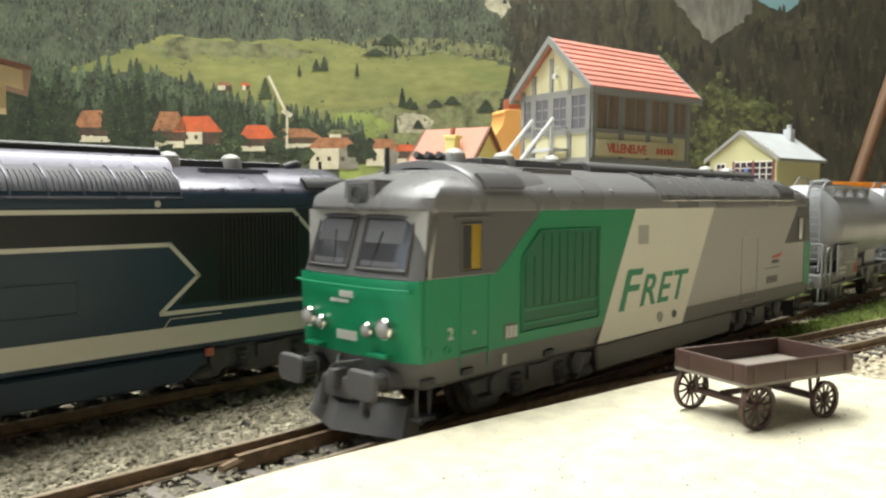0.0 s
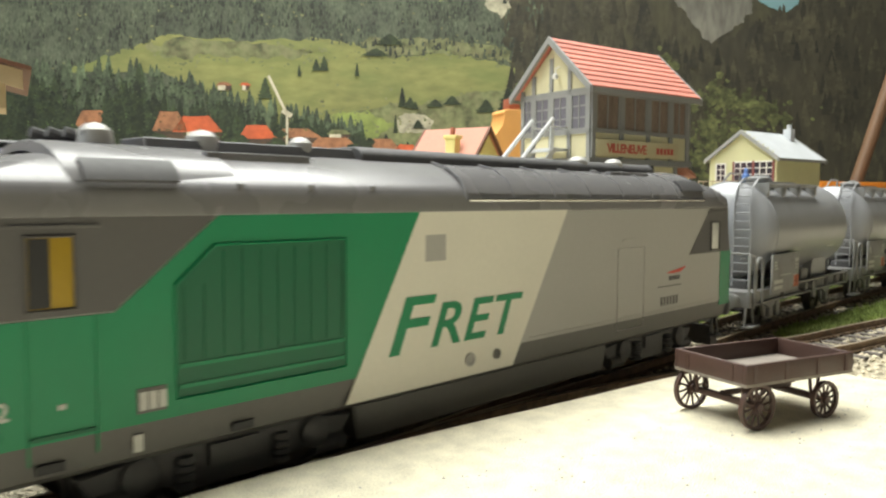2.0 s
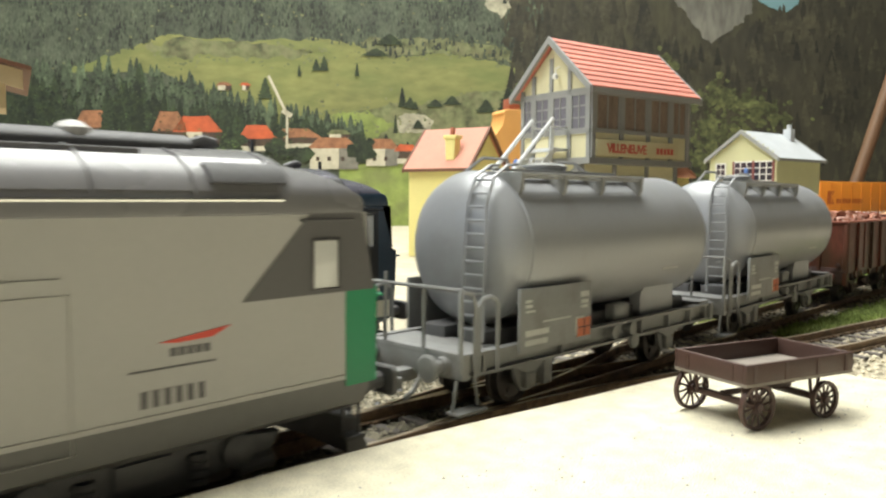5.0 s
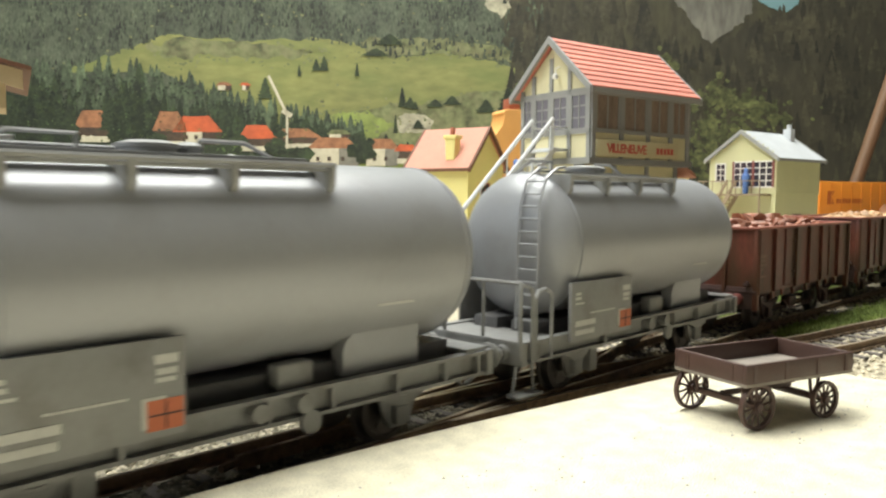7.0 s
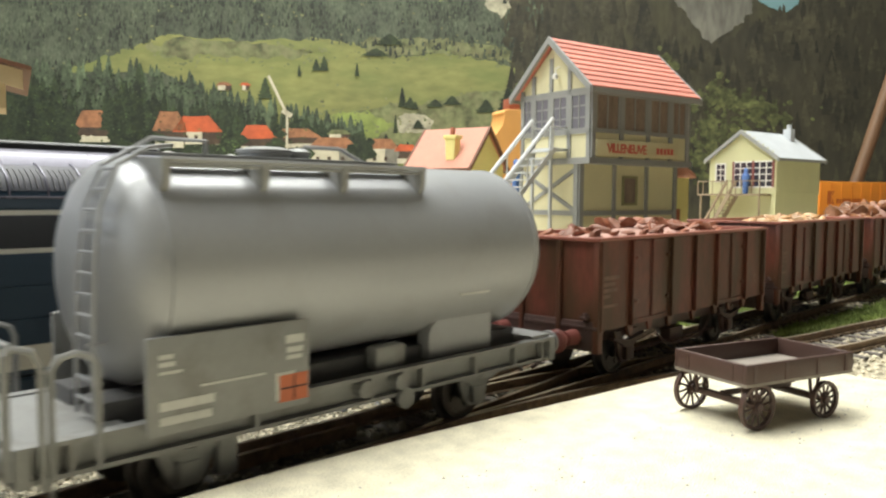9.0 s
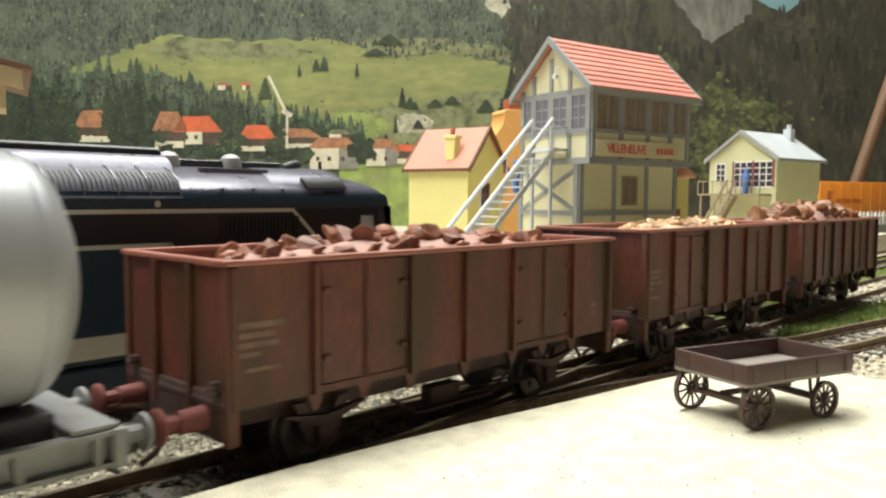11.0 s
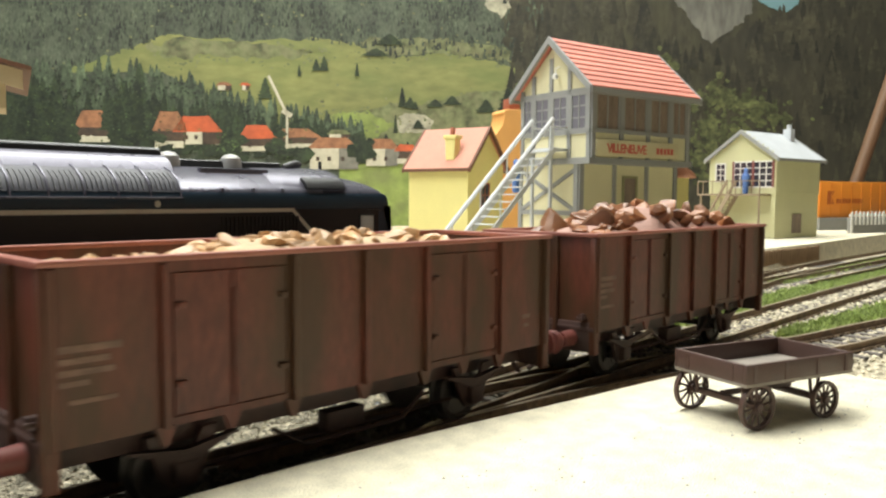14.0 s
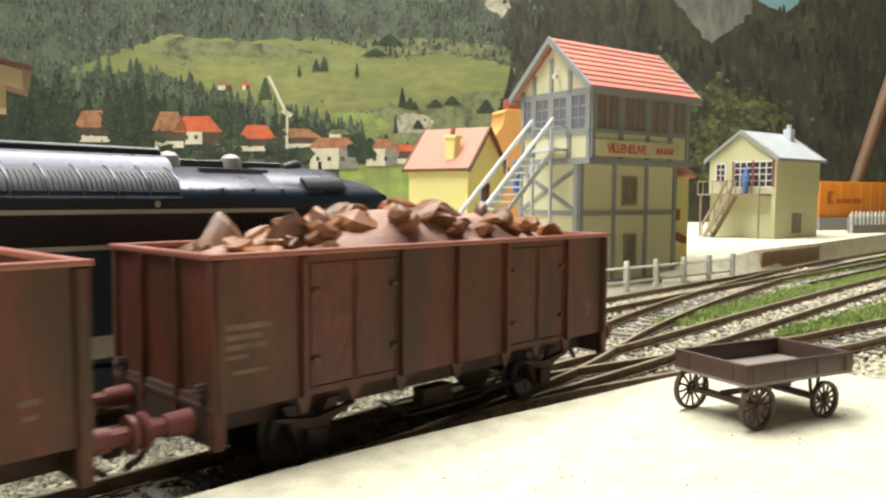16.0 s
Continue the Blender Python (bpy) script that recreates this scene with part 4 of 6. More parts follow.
            part("hatch_seam", bm, M_BLUE, lo)
            bm = B()
            tube(bm, [(31, s * 16.66, 15.2), (33, s * 16.7, 17.8), (45, s * 16.7, 17.8)], 0.12, 4)
            revolve(bm, [(0.7, s * 16.6), (0.7, s * 16.9), (0.4, s * 17)], 10, "y", (30.6, 0, 41.9))
            part("fitting", bm, M_CREAM, lo)
        bm = B()
        prism(bm, [(-6, 20.5), (9, 20.5), (12, 22), (9, 23.6), (-6, 23.6)], "x", 100.2, 100.5)
        part("arrow_mark", bm, M_CREAM, lo)

    # cab windows, side windows
    for sgn in (-1, 1):
        for ys in (-1, 1):
            def sx(z, y):
                t = (z - 30) / 10.6
                return sgn * (end_x(98.8 + (95.4 - 98.8) * t, y / 16.5, 4.1) + 0.15)
            za, zb, ya, yb = 30.8, 40.1, 1.2, 13.4
            yl = [ya + (yb - ya) * j / 7 for j in range(8)]
            lo_e, hi_e = [(sx(za, y), ys * y, za) for y in yl], [(sx(zb, y * 0.96), ys * y * 0.96, zb) for y in yl]
            q = lo_e + hi_e[::-1]
            bm = B()
            loft(bm, [[(p[0] + sgn * 0.15, p[1], p[2]) for p in lo_e], [(p[0] + sgn * 0.15, p[1], p[2]) for p in hi_e]], caps=False, closed=False)
            pane = part("windscreen", bm, M_DGLASS, lo)
            bm = B()
            tube(bm, q + [q[0]], 0.42, 6)
            part("window_frame", bm, c_up if fret else M_SILVER, pane)
            for c0, c1 in ((0.50, 0.93), (0.06, 0.16)):
                bm = B()
                za_, zb_ = za + (zb - za) * c0, za + (zb - za) * c1
                ys_ = [ya + 1.2 + (yb - ya - 2.6) * j / 7 for j in range(8)]
                loft(bm, [[(sx(z_, y * (0.99 - 0.03 * f)) + sgn * 0.22, ys * y * (0.99 - 0.03 * f), z_) for y in ys_] for z_, f in ((za_, c0), (zb_, c1))], caps=False, closed=False)
                part("sun_visor", bm, M_VISOR, pane)
            bm = B()
            tube(bm, [(sx(31.5, 5) + sgn * 0.4, ys * 5, 30.6), (sx(38, 6.5) + sgn * 0.5, ys * 6.5, 37.5)], 0.16, 4)
            part("wiper", bm, M_BLACK, pane)
        x0, x1 = sorted((sgn * 88.0, sgn * 82.6)) if fret and sgn < 0 else sorted((sgn * 90.4, sgn * 85.4))
        for s in (-1, 1):
            if fret and sgn > 0:
                za, zb = 29.6, 37.2
            else:
                za, zb = 30.4, 39.0
            bm = B()
            box(bm, x0, x1, s * 16.5, s * 16.72, za, zb, 0.1)
            sw = part("side_window", bm, M_YELLOW if fret and sgn < 0 else M_PALEWIN, lo, "side window with the yellow cab lining behind" if fret and sgn < 0 else "pale side window")
            bm = B()
            tube(bm, [(x0, s * 16.75, za), (x1, s * 16.75, za), (x1, s * 16.75, zb), (x0, s * 16.75, zb), (x0, s * 16.75, za)], 0.3, 4)
            part("window_frame", bm, c_up, sw)
            if fret and sgn < 0:
                bm = B()
                box(bm, x0 + 0.3, x0 + 2.6, s * 16.7, s * 16.78, za + 0.3, zb - 0.3)
                part("curtain", bm, M_BLACK, sw)
            bm = B()
            box(bm, x0 - 2, x1 + 3, s * 16.5, s * 17.0, 39.9, 40.3, 0.08)
            part("rain_strip", bm, c_up, lo)
        # lamps
        for yy, zz, rr in ((10.6, 20.8, 1.75), (6.5, 20.2, 1.25)):
            for ys in (-1, 1):
                xx = sgn * (end_x(99.9, yy / 16.5, 4))
                bm = B()
                revolve(bm, [(rr * 1.1, xx - sgn * 0.8), (rr * 1.15, xx + sgn * 1.0), (rr * 0.95, xx + sgn * 1.4), (rr * 0.85, xx + sgn * 1.1)], 18, "x", (0, ys * yy, zz))
                hl = part("headlight", bm, M_SILVER if yy > 8 or fret else M_BLUE, lo)
                bm = B()
                revolve(bm, [(rr * 0.9, xx + sgn * 0.9), (rr * 0.75, xx + sgn * 1.5), (rr * 0.4, xx + sgn * 1.8), (rr * 0.05, xx + sgn * 1.9)], 16, "x", (0, ys * yy, zz))
                part("lens", bm, M_LENS, hl)
        # handrails and nose furniture
        bm = B()
        tube(bm, [(sgn * end_x(101.2, f, 4), f * 16.6, 27.6) for f in (-0.95, -0.75, -0.5, -0.2, 0.1, 0.4, 0.7, 0.95)], 0.28, 5)
        for f in (-0.95, -0.5, 0.5, 0.95):
            cyl(bm, (sgn * end_x(101.2, f, 4), f * 16.6, 27.6), (sgn * end_x(99.5, f, 4), f * 16.6, 27.6), 0.25, 5)
        part("handrail", bm, c_low, lo)
        for yy in (-9, 9):
            bm = B()
            box(bm, min(sgn * 99, sgn * 102), max(sgn * 99, sgn * 102), yy - 2.2, yy + 2.2, 15.6, 16.2, 0.1)
            part("foot_step", bm, c_low, lo)
        bm = B()
        for k in range(6):
            box(bm, min(sgn * 99.8, sgn * 101.0), max(sgn * 99.8, sgn * 101.0), -2.7 + k * 0.95, -2.1 + k * 0.95, 17.6, 19.3)
        if fret:
            box(bm, min(sgn * 99.8, sgn * 101.2), max(sgn * 99.8, sgn * 101.2), -2.2, 1.6, 25.4, 26.6)
            box(bm, min(sgn * 99.8, sgn * 101.2), max(sgn * 99.8, sgn * 101.2), -0.8, 4.2, 24.4, 25.0)
        part("marking", bm, M_PRINT, lo)
        # roof lamp housing, aerial
        bm = B()
        prism(bm, [(-4.2, 41.4), (4.2, 41.4), (4.4, 43.6), (4.0, 47.0), (-4.0, 47.0), (-4.4, 43.6)], "x", sgn * 86, sgn * 97.9, 0.3)
        rl = part("roof_lamp", bm, c_roof, lo)
        bm = B()
        box(bm, min(sgn * 97.7, sgn * 98.2), max(sgn * 97.7, sgn * 98.2), -2.7, 2.7, 42.4, 46.2, 0.2)
        revolve(bm, [(1.7, sgn * 98.1), (1.7, sgn * 98.5), (1.3, sgn * 98.5), (1.2, sgn * 98.2)], 14, "x", (0, 0, 44.2))
        part("lamp_front", bm, M_FRAME, rl)
        bm = B()
        cyl(bm, (sgn * 88, 3, 46), (sgn * 88, 3, 53.2), 0.5, 8)
        part("aerial", bm, M_BLACK, lo)
        # buffers
        for ys in (-1, 1):
            bm = B()
            cyl(bm, (sgn * 96, ys * 10, 11.6), (sgn * 101, ys * 10, 11.6), 2.2, 12)
            cyl(bm, (sgn * 101, ys * 10, 11.6), (sgn * 105, ys * 10, 11.6), 1.5, 10)
            bf = part("buffer", bm, M_FRAME, lo)
            bm = B()
            prism(bm, [(ys * 10 + a, 11.6 + b) for a, b in ((-3.6, -1.7), (-2.8, -2.6), (2.8, -2.6), (3.6, -1.7), (3.6, 1.7), (2.8, 2.6), (-2.8, 2.6), (-3.6, 1.7))], "x", sgn * 105, sgn * 106.4, 0.3)
            part("buffer_head", bm, M_DGREY if fret else M_FRAME, bf)
            bm = B()
            tube(bm, [(sgn * 99, ys * 5.2, 12), (sgn * 101.6, ys * 5.4, 10), (sgn * 101.8, ys * 5.6, 5.5), (sgn * 100.4, ys * 6.2, 4.2), (sgn * 99.6, ys * 7.2, 6)], 0.55, 6)
            part("brake_hose", bm, M_FRAME, lo)
        bm = B()
        prism(bm, [(-9, 9.8), (9, 9.8), (9, 13.6), (-9, 13.6)], "x", sgn * 94, sgn * 98.6, 0.3)
        box(bm, min(sgn * 98, sgn * 103), max(sgn * 98, sgn * 103), -4, 4, 7.2, 11.2, 0.5)
        box(bm, min(sgn * 101, sgn * 104.5), max(sgn * 101, sgn * 104.5), -1, 1, 9, 12.6, 0.3)
        tube(bm, [(sgn * 99, -4, 14.2), (sgn * 103, 0, 13.4), (sgn * 99, 4, 14.2)], 0.4, 5)
        part("coupling", bm, M_DGREY if fret else M_FRAME, lo)
        bm = B()
        for s in (-1, 1):
            loft(bm, [[(sgn * 96, 0, 6.6), (sgn * 103.0, 0, 6.2), (sgn * 104.5, 0, 1.6), (sgn * 96, 0, 1.6)], [(sgn * 95, s * 12.5, 7.2), (sgn * 97.5, s * 12.5, 6.8), (sgn * 99.5, s * 13.2, 1.4), (sgn * 95, s * 13.2, 1.4)]])
        part("snow_plough", bm, M_DGREY if fret else M_FRAME, lo)
        for s in (-1, 1):
            bm = B()
            box(bm, min(sgn * 93, sgn * 97), max(sgn * 93, sgn * 97), s * 14 - 1.4, s * 14 + 1.4, 4.2, 4.9, 0.1)
            tube(bm, [(sgn * 93.4, s * 14, 10), (sgn * 93.4, s * 14, 4.6)], 0.35, 5)
            tube(bm, [(sgn * 96.6, s * 14, 10), (sgn * 96.6, s * 14, 4.6)], 0.35, 5)
            part("step", bm, M_FRAME, lo)
    # roof: dark catwalk, louvres, hatches, domes
    bm = B()
    if fret:
        prism(bm, [(-6.4, 49.4), (6.4, 49.4), (6.4, 51.1), (5.6, 51.9), (4.2, 52.5), (-4.2, 52.5), (-5.6, 51.9), (-6.4, 51.1)], "x", -30, 72, 0.2)
    else:
        prism(bm, [(-10.5, 48.8), (10.5, 48.8), (8.4, 51.2), (6.2, 52.5), (-6.2, 52.5), (-8.4, 51.2)], "x", -80, 38, 0.3)
        part("roof_ridge", bm, c_roof, lo)
        bm = B()
        prism(bm, [(-5.4, 52.4), (5.4, 52.4), (5.4, 53.6), (4.6, 54.2), (-4.6, 54.2), (-5.4, 53.6)], "x", -80, 37.4, 0.2)
    part("catwalk", bm, M_FRAME if fret else M_BLACK, lo, "dark raised roof walkway")
    bm = B()
    prism(bm, [(-4.8, 49.2), (4.8, 49.2), (3.8, 52.0), (-3.8, 52.0)], "x", -68 if fret else 38, -30 if fret else 70, 0.2)
    part("roof_cover", bm, M_FRAME if fret else M_BLACK, lo)
    span = (-14, 80) if fret else (-70, 36)
    for s in (-1, 1):
        bm = B()
        prism(bm, [(s * 16.4, 44.4), (s * 14.95, 46.95), (s * 11.4, 49.1), (s * 10.6, 48.6), (s * 13.8, 46.6), (s * 15.6, 44.3)], "x", *span)
        lv = part("louvre_panel", bm, c_roof if fret else M_LOUV, lo)
        n = 7 if fret else 16
        for k in range(n + 1):
            x = span[0] + (span[1] - span[0]) * k / n
            bm = B()
            tube(bm, [(x, s * 16.7, 43.2), (x, s * 16.3, 44.6), (x, s * 14.9, 47.0), (x, s * 11.4, 49.15), (x, s * 7.5, 50.2)], 0.26, 5)
            part("louvre_rib", bm, c_roof, lv)
        bm = B()
        if not fret:
            for k in range(104):
                x = span[0] + 1 + (span[1] - span[0] - 2) * k / 103
                tube(bm, [(x, s * 16.25, 44.9), (x, s * 14.95, 46.95), (x, s * 12.6, 48.4)], 0.15, 3)
            part("louvre", bm, M_FRAME, lv)
        bm = B()
        tube(bm, [(span[0], s * 17.0, 43.2), (span[1], s * 17.0, 43.2)], 0.3, 6)
        part("gutter_rail", bm, M_SILVER if fret else c_roof, lv)
        for x in (-36, -48, -60) if fret else (46, 54, 62):
            bm = B()
            revolve(bm, [(0.5, 0), (0.5, 0.8), (0.2, 1.0)], 8, "z", (x, s * 15.9, 44.6))
            part("lug", bm, c_roof, lo)
        for sg in (-1, 1):
            bm = B()
            prism(bm, [(s * 16.4, 45.6), (s * 15.5, 47.1), (s * 13.9, 48.3), (s * 13.0, 47.3), (s * 15.3, 45.1)], "x", sg * 69, sg * 81)
            part("roof_vent", bm, M_FRAME if fret else M_BLACK, lo)
            bm = B()
            box(bm, min(sg * 44, sg * 62), max(sg * 44, sg * 62), s * 9.6 - 0.8, s * 9.6 + 0.8, 48.6, 50.0, 0.3)
            part("grab_strip", bm, c_roof, lo)
    for x, y, r in ((40, -3.5, 2.6), (56, -3.5, 2.6), (-58, -2, 2.6), (-74, -2, 2.4), (-40, -2, 2.2)):
        bm = B()
        revolve(bm, [(r, 50.2), (r, 51.4), (r * 0.9, 52.6), (r * 0.55, 53.4), (0.1, 53.7)], 16, "z", (x, y, 0))
        part("roof_dome", bm, M_FGREY, lo)
    for sg in (-1, 1):
        # raised front edge of the engine room roof
        bm = B()
        sec = [(-15.8, 45.4), (-14.8, 46.8), (-13.0, 48.2), (-10.6, 49.4), (-7.6, 50.3), (-4, 50.8), (0, 51.0), (4, 50.8), (7.6, 50.3), (10.6, 49.4), (13.0, 48.2), (14.8, 46.8), (15.8, 45.4)]
        loft(bm, [[(sg * xx, y * k, 44 + (z - 44) * k) for y, z in sec] for xx, k in ((60, 0.97), (80.0, 1.0), (82.0, 1.0), (82.8, 0.97), (83.2, 0.78))], caps=False, closed=False)
        part("roof_arch", bm, c_roof, lo)
        bm = B()
        for k in range(4):
            cyl(bm, (sg * (72 + k * 1.6), -2.4 + k * 1.6, 51), (sg * (76 + k * 1.6), -2.4 + k * 1.6, 52.2), 0.8, 8)
        part("horn", bm, M_FRAME, lo)
    # bogies and tank
    bm = B()
    if fret:
        prism(bm, [(-38.5, 9.8), (-37.5, 3.6), (36, 3.6), (38, 9.8)], "y", -14.2, 14.2, 0.4)
    else:
        prism(bm, [(-40, 9.8), (-39, 3.4), (36, 3.4), (40, 6.4), (44, 9.8)], "y", -15.9, 15.9, 0.5)
    part("fuel_tank", bm, M_SKIRT if fret else M_BLUE, lo)
    for cx in (-60, 60):
        for s in (-1, 1):
            bm = B()
            prism(bm, [(cx - 22, 8.4), (cx - 20, 5.2), (cx - 10, 4.8), (cx - 7, 3.0), (cx + 7, 3.0), (cx + 10, 4.8), (cx + 20, 5.2), (cx + 22, 8.4), (cx + 8, 9.6), (cx - 8, 9.6)], "y", s * 11.2, s * 13.2, 0.3)
            bg = part("bogie_frame", bm, M_FRAME, lo)
            for dx in (-14, 14):
                bm = B()
                revolve(bm, [(2.5, s * 13.1), (2.5, s * 14.2), (1.6, s * 14.7), (0.3, s * 14.8)], 14, "y", (cx + dx, 0, 7))
                part("axle_box", bm, M_FRAME, bg)
                bm = B()
                for k in range(4):
                    revolve(bm, [(1.2, 3.6 + k * 1.2), (1.5, 4.0 + k * 1.2), (1.2, 4.6 + k * 1.2)], 10, "z", (cx + dx * 0.55, s * 13.6, 0))
                part("spring", bm, M_FRAME, bg)
            bm = B()
            cyl(bm, (cx - 20, s * 13, 4.4), (cx - 14, s * 13, 4.4), 1.4, 10)
            cyl(bm, (cx + 14, s * 13, 4.4), (cx + 20, s * 13, 4.4), 1.4, 10)
            box(bm, cx - 4, cx + 4, s * 13, s * 14, 6, 9)
            part("brake_cylinder", bm, M_FRAME, bg)
        for dx in (-14, 14):
            wheelset(lo, cx + dx, 7.0)
    return lo


def wagon_buffers(root, half, material, zc=11.8):
    for sgn in (-1, 1):
        for ys in (-1, 1):
            bm = B()
            cyl(bm, (sgn * (half - 7.5), ys * 10, zc), (sgn * (half - 3.5), ys * 10, zc), 1.9, 12, 1.7)
            cyl(bm, (sgn * (half - 3.5), ys * 10, zc), (sgn * (half - 0.9), ys * 10, zc), 1.2, 10)
            bf = part("buffer", bm, material, root)
            bm = B()
            revolve(bm, [(2.6, sgn * (half - 0.9)), (2.7, sgn * (half - 0.4)), (2.2, sgn * half), (0.3, sgn * (half + 0.2))], 18, "x", (0, ys * 10, zc))
            part("buffer_head", bm, material, bf)
        bm = B()
        box(bm, min(sgn * (half - 10), sgn * half), max(sgn * (half - 10), sgn * half), -1.6, 1.6, 7.5, 10.0, 0.3)
        tube(bm, [(sgn * (half - 6), -3.5, 10), (sgn * (half - 3), -3.6, 6), (sgn * (half - 1), -3, 4.6)], 0.5, 6)
        box(bm, min(sgn * (half - 1), sgn * (half + 1.6)), max(sgn * (half - 1), sgn * (half + 1.6)), -3, 3, 6.6, 9.0, 0.4)
        part("coupling", bm, M_WFRAME if material != M_TFRAME else M_TFRAME, root)


def axle_guards(root, xs, material, r):
    for x in xs:
        for s in (-1, 1):
            bm = B()
            prism(bm, [(x - 5.5, 11.5), (x - 3.2, 5.2), (x - 1.8, 3.4), (x + 1.8, 3.4), (x + 3.2, 5.2), (x + 5.5, 11.5), (x + 3, 11.5), (x + 1.6, 8.2), (x - 1.6, 8.2), (x - 3, 11.5)], "y", s * 11.4, s * 12.4, 0.15)
            box(bm, x - 1.7, x + 1.7, s * 12.8 - 0.9, s * 12.8 + 0.9, 4.2, 7.4, 0.25)
            ag = part("axle_guard", bm, material, root)
            bm = B()
            for k in range(4):
                w = 8.0 - k * 1.6
                prism(bm, [(x - w, 10.2 - k * 0.55), (x, 9.0 - k * 0.55), (x + w, 10.2 - k * 0.55), (x + w, 9.8 - k * 0.55), (x, 8.5 - k * 0.55), (x - w, 9.8 - k * 0.55)], "y", s * 12.8 - 0.7, s * 12.8 + 0.7)
            part("leaf_spring", bm, material, ag)
        wheelset(root, x, r)


def tank_wagon(label, m):
    w = thing("tank_wagon", label, "tank wagon", m, "grey tank wagons")
    zc, r = 32.9, 16.4
    bm = B()
    prof = [(0.1, -40.4), (4, -40.2), (8, -39.6), (11.5, -38.5), (14, -37.2), (15.6, -35.6), (16.3, -34.2), (r, -33.2), (r, -12), (r, 12), (r, 43.2), (16.3, 44.2), (15.6, 45.8), (14, 47.2), (11.5, 48.5), (8, 49.6), (4, 50.2), (0.1, 50.4)]
    revolve(bm, prof, 56, "x", (0, 0, zc))
    tk = part("tank", bm, M_TANK, w, "smooth silver grey barrel")
    for x in (-33.4, 43.4):
        bm = B()
        revolve(bm, [(r - 0.2, x - 0.3), (r + 0.18, x - 0.15), (r + 0.18, x + 0.15), (r - 0.2, x + 0.3)], 56, "x", (0, 0, zc))
        part("weld_seam", bm, M_TANK, tk)
    # frame
    for s in (-1, 1):
        bm = B()
        prism(bm, [(s * a, b) for a, b in ((12.6, 9.6), (14.6, 9.6), (14.6, 10.2), (13.1, 10.2), (13.1, 13.6), (14.6, 13.6), (14.6, 14.2), (12.6, 14.2))], "x", -50.8, 50.8)
        part("side_sill", bm, M_TFRAME, w)
        for x in (-46, -20, 2, 14, 28, 40, 49):
            bm = B()
            box(bm, x - 0.4, x + 0.4, s * 13.0, s * 14.5, 10.2, 13.6)
            part("sill_rib", bm, M_TFRAME, w)
        # data board and rear saddle
        bm = B()
        box(bm, -37.4, -12.2, s * 15.6, s * 16.4, 12.6, 25.5, 0.15)
        bd = part("data_board", bm, M_TFRAME, w, "grey board with pale lettering bars")
        bm = B()
        for (a, b, c, d) in ((-35.8, -33.8, 22.6, 23.2), (-35.8, -33.6, 21.6, 22.2), (-35.8, -32.6, 20.6, 21.0), (-35.8, -28, 15.8, 17.0), (-35.8, -28.4, 13.9, 15.0), (-18.2, -15, 14.0, 18.0), (-16.4, -13.2, 22.2, 23.4), (-16.2, -13.4, 20.8, 21.6), (-16.2, -13.6, 19.8, 20.4), (-30, -20, 18.2, 18.5)):
            box(bm, a, b, s * 16.4, s * 16.48, c, d)
        part("marking", bm, M_PRINT, bd)
        bm = B()
        box(bm, -17.6, -12.6, s * 16.4, s * 16.55, 13.6, 17.6)
        op = part("orange_plate", bm, M_ORANGE, bd, "orange red hazard plate")
        bm = B()
        box(bm, -17.4, -12.8, s * 16.54, s * 16.62, 15.5, 15.75)
        box(bm, -15.2, -14.95, s * 16.54, s * 16.62, 13.8, 17.4)
        part("marking", bm, M_WFRAME, op)
        bm = B()
        sp = [(18.6, 13.9), (36, 13.9), (36, 21), (21.0, 21), (19.3, 19.8), (18.6, 18)]
        loft(bm, [[(x, s * 8.0, z) for x, z in sp], [(x, s * 11.0, z) for x, z in sp]])
        part("saddle", bm, M_TANK, w)
        # plain dark box added to block light coming through under the barrel
        bm = B()
        box(bm, -40, 46, min(s * 2, s * 9), max(s * 2, s * 9), 11.5, 16.4, 0.3)
        part("underbody", bm, M_FRAME, w, "added dark box blocking light under the barrel")
        bm = B()
        for x in (0, 8):
            cyl(bm, (x, s * 11, 12.2), (x, s * 15.4, 12.2), 1.5, 10)
        box(bm, 5, 12, s * 9, s * 12, 14, 18, 0.6)
        cyl(bm, (-8, s * 9, 11), (22, s * 9, 11), 1.2, 8)
        box(bm, -26, -23, s * 12, s * 14, 4.2, 9.8, 0.2)
        revolve(bm, [(1.9, s * 14.6), (1.9, s * 15.4), (1.2, s * 15.6), (0.4, s * 15.6)], 12, "y", (9, 0, 9.2))
        part("discharge_gear", bm, M_TFRAME, w)
        bm = B()
        box(bm, 23, 31, s * 14.0, s * 14.95, 25.6, 26.0)
        part("marking", bm, M_PRINT, w)
        # steps
        bm = B()
        box(bm, -55.5, -47.5, s * 13.2, s * 16.6, 3.4, 4.0, 0.1)
        tube(bm, [(-55, s * 14.4, 4), (-53.6, s * 14.2, 9.6)], 0.35, 5)
        tube(bm, [(-48, s * 14.4, 4), (-48.5, s * 14.2, 9.6)], 0.35, 5)
        part("step_board", bm, M_TFRAME, w)
    for nm, q in (("headstock", (-52.6, -50.8, -15, 15, 9.4, 14.4)), ("headstock", (50.8, 52.6, -15, 15, 9.4, 14.4)), ("platform_deck", (-52.6, -38, -13.4, 13.4, 13.2, 13.9)), ("platform_deck", (46, 52, -14, 14, 14.3, 15.0))):
        bm = B()
        box(bm, *q, 0.15)
        part(nm, bm, M_TFRAME, w)
    bm = B()
    tube(bm, [(-53.4, -15, 11), (-53.4, -15, 25.4), (-52.8, -14.6, 26.4), (-52.8, 14.6, 26.4), (-53.4, 15, 25.4), (-53.4, 15, 11)], 0.5, 6)
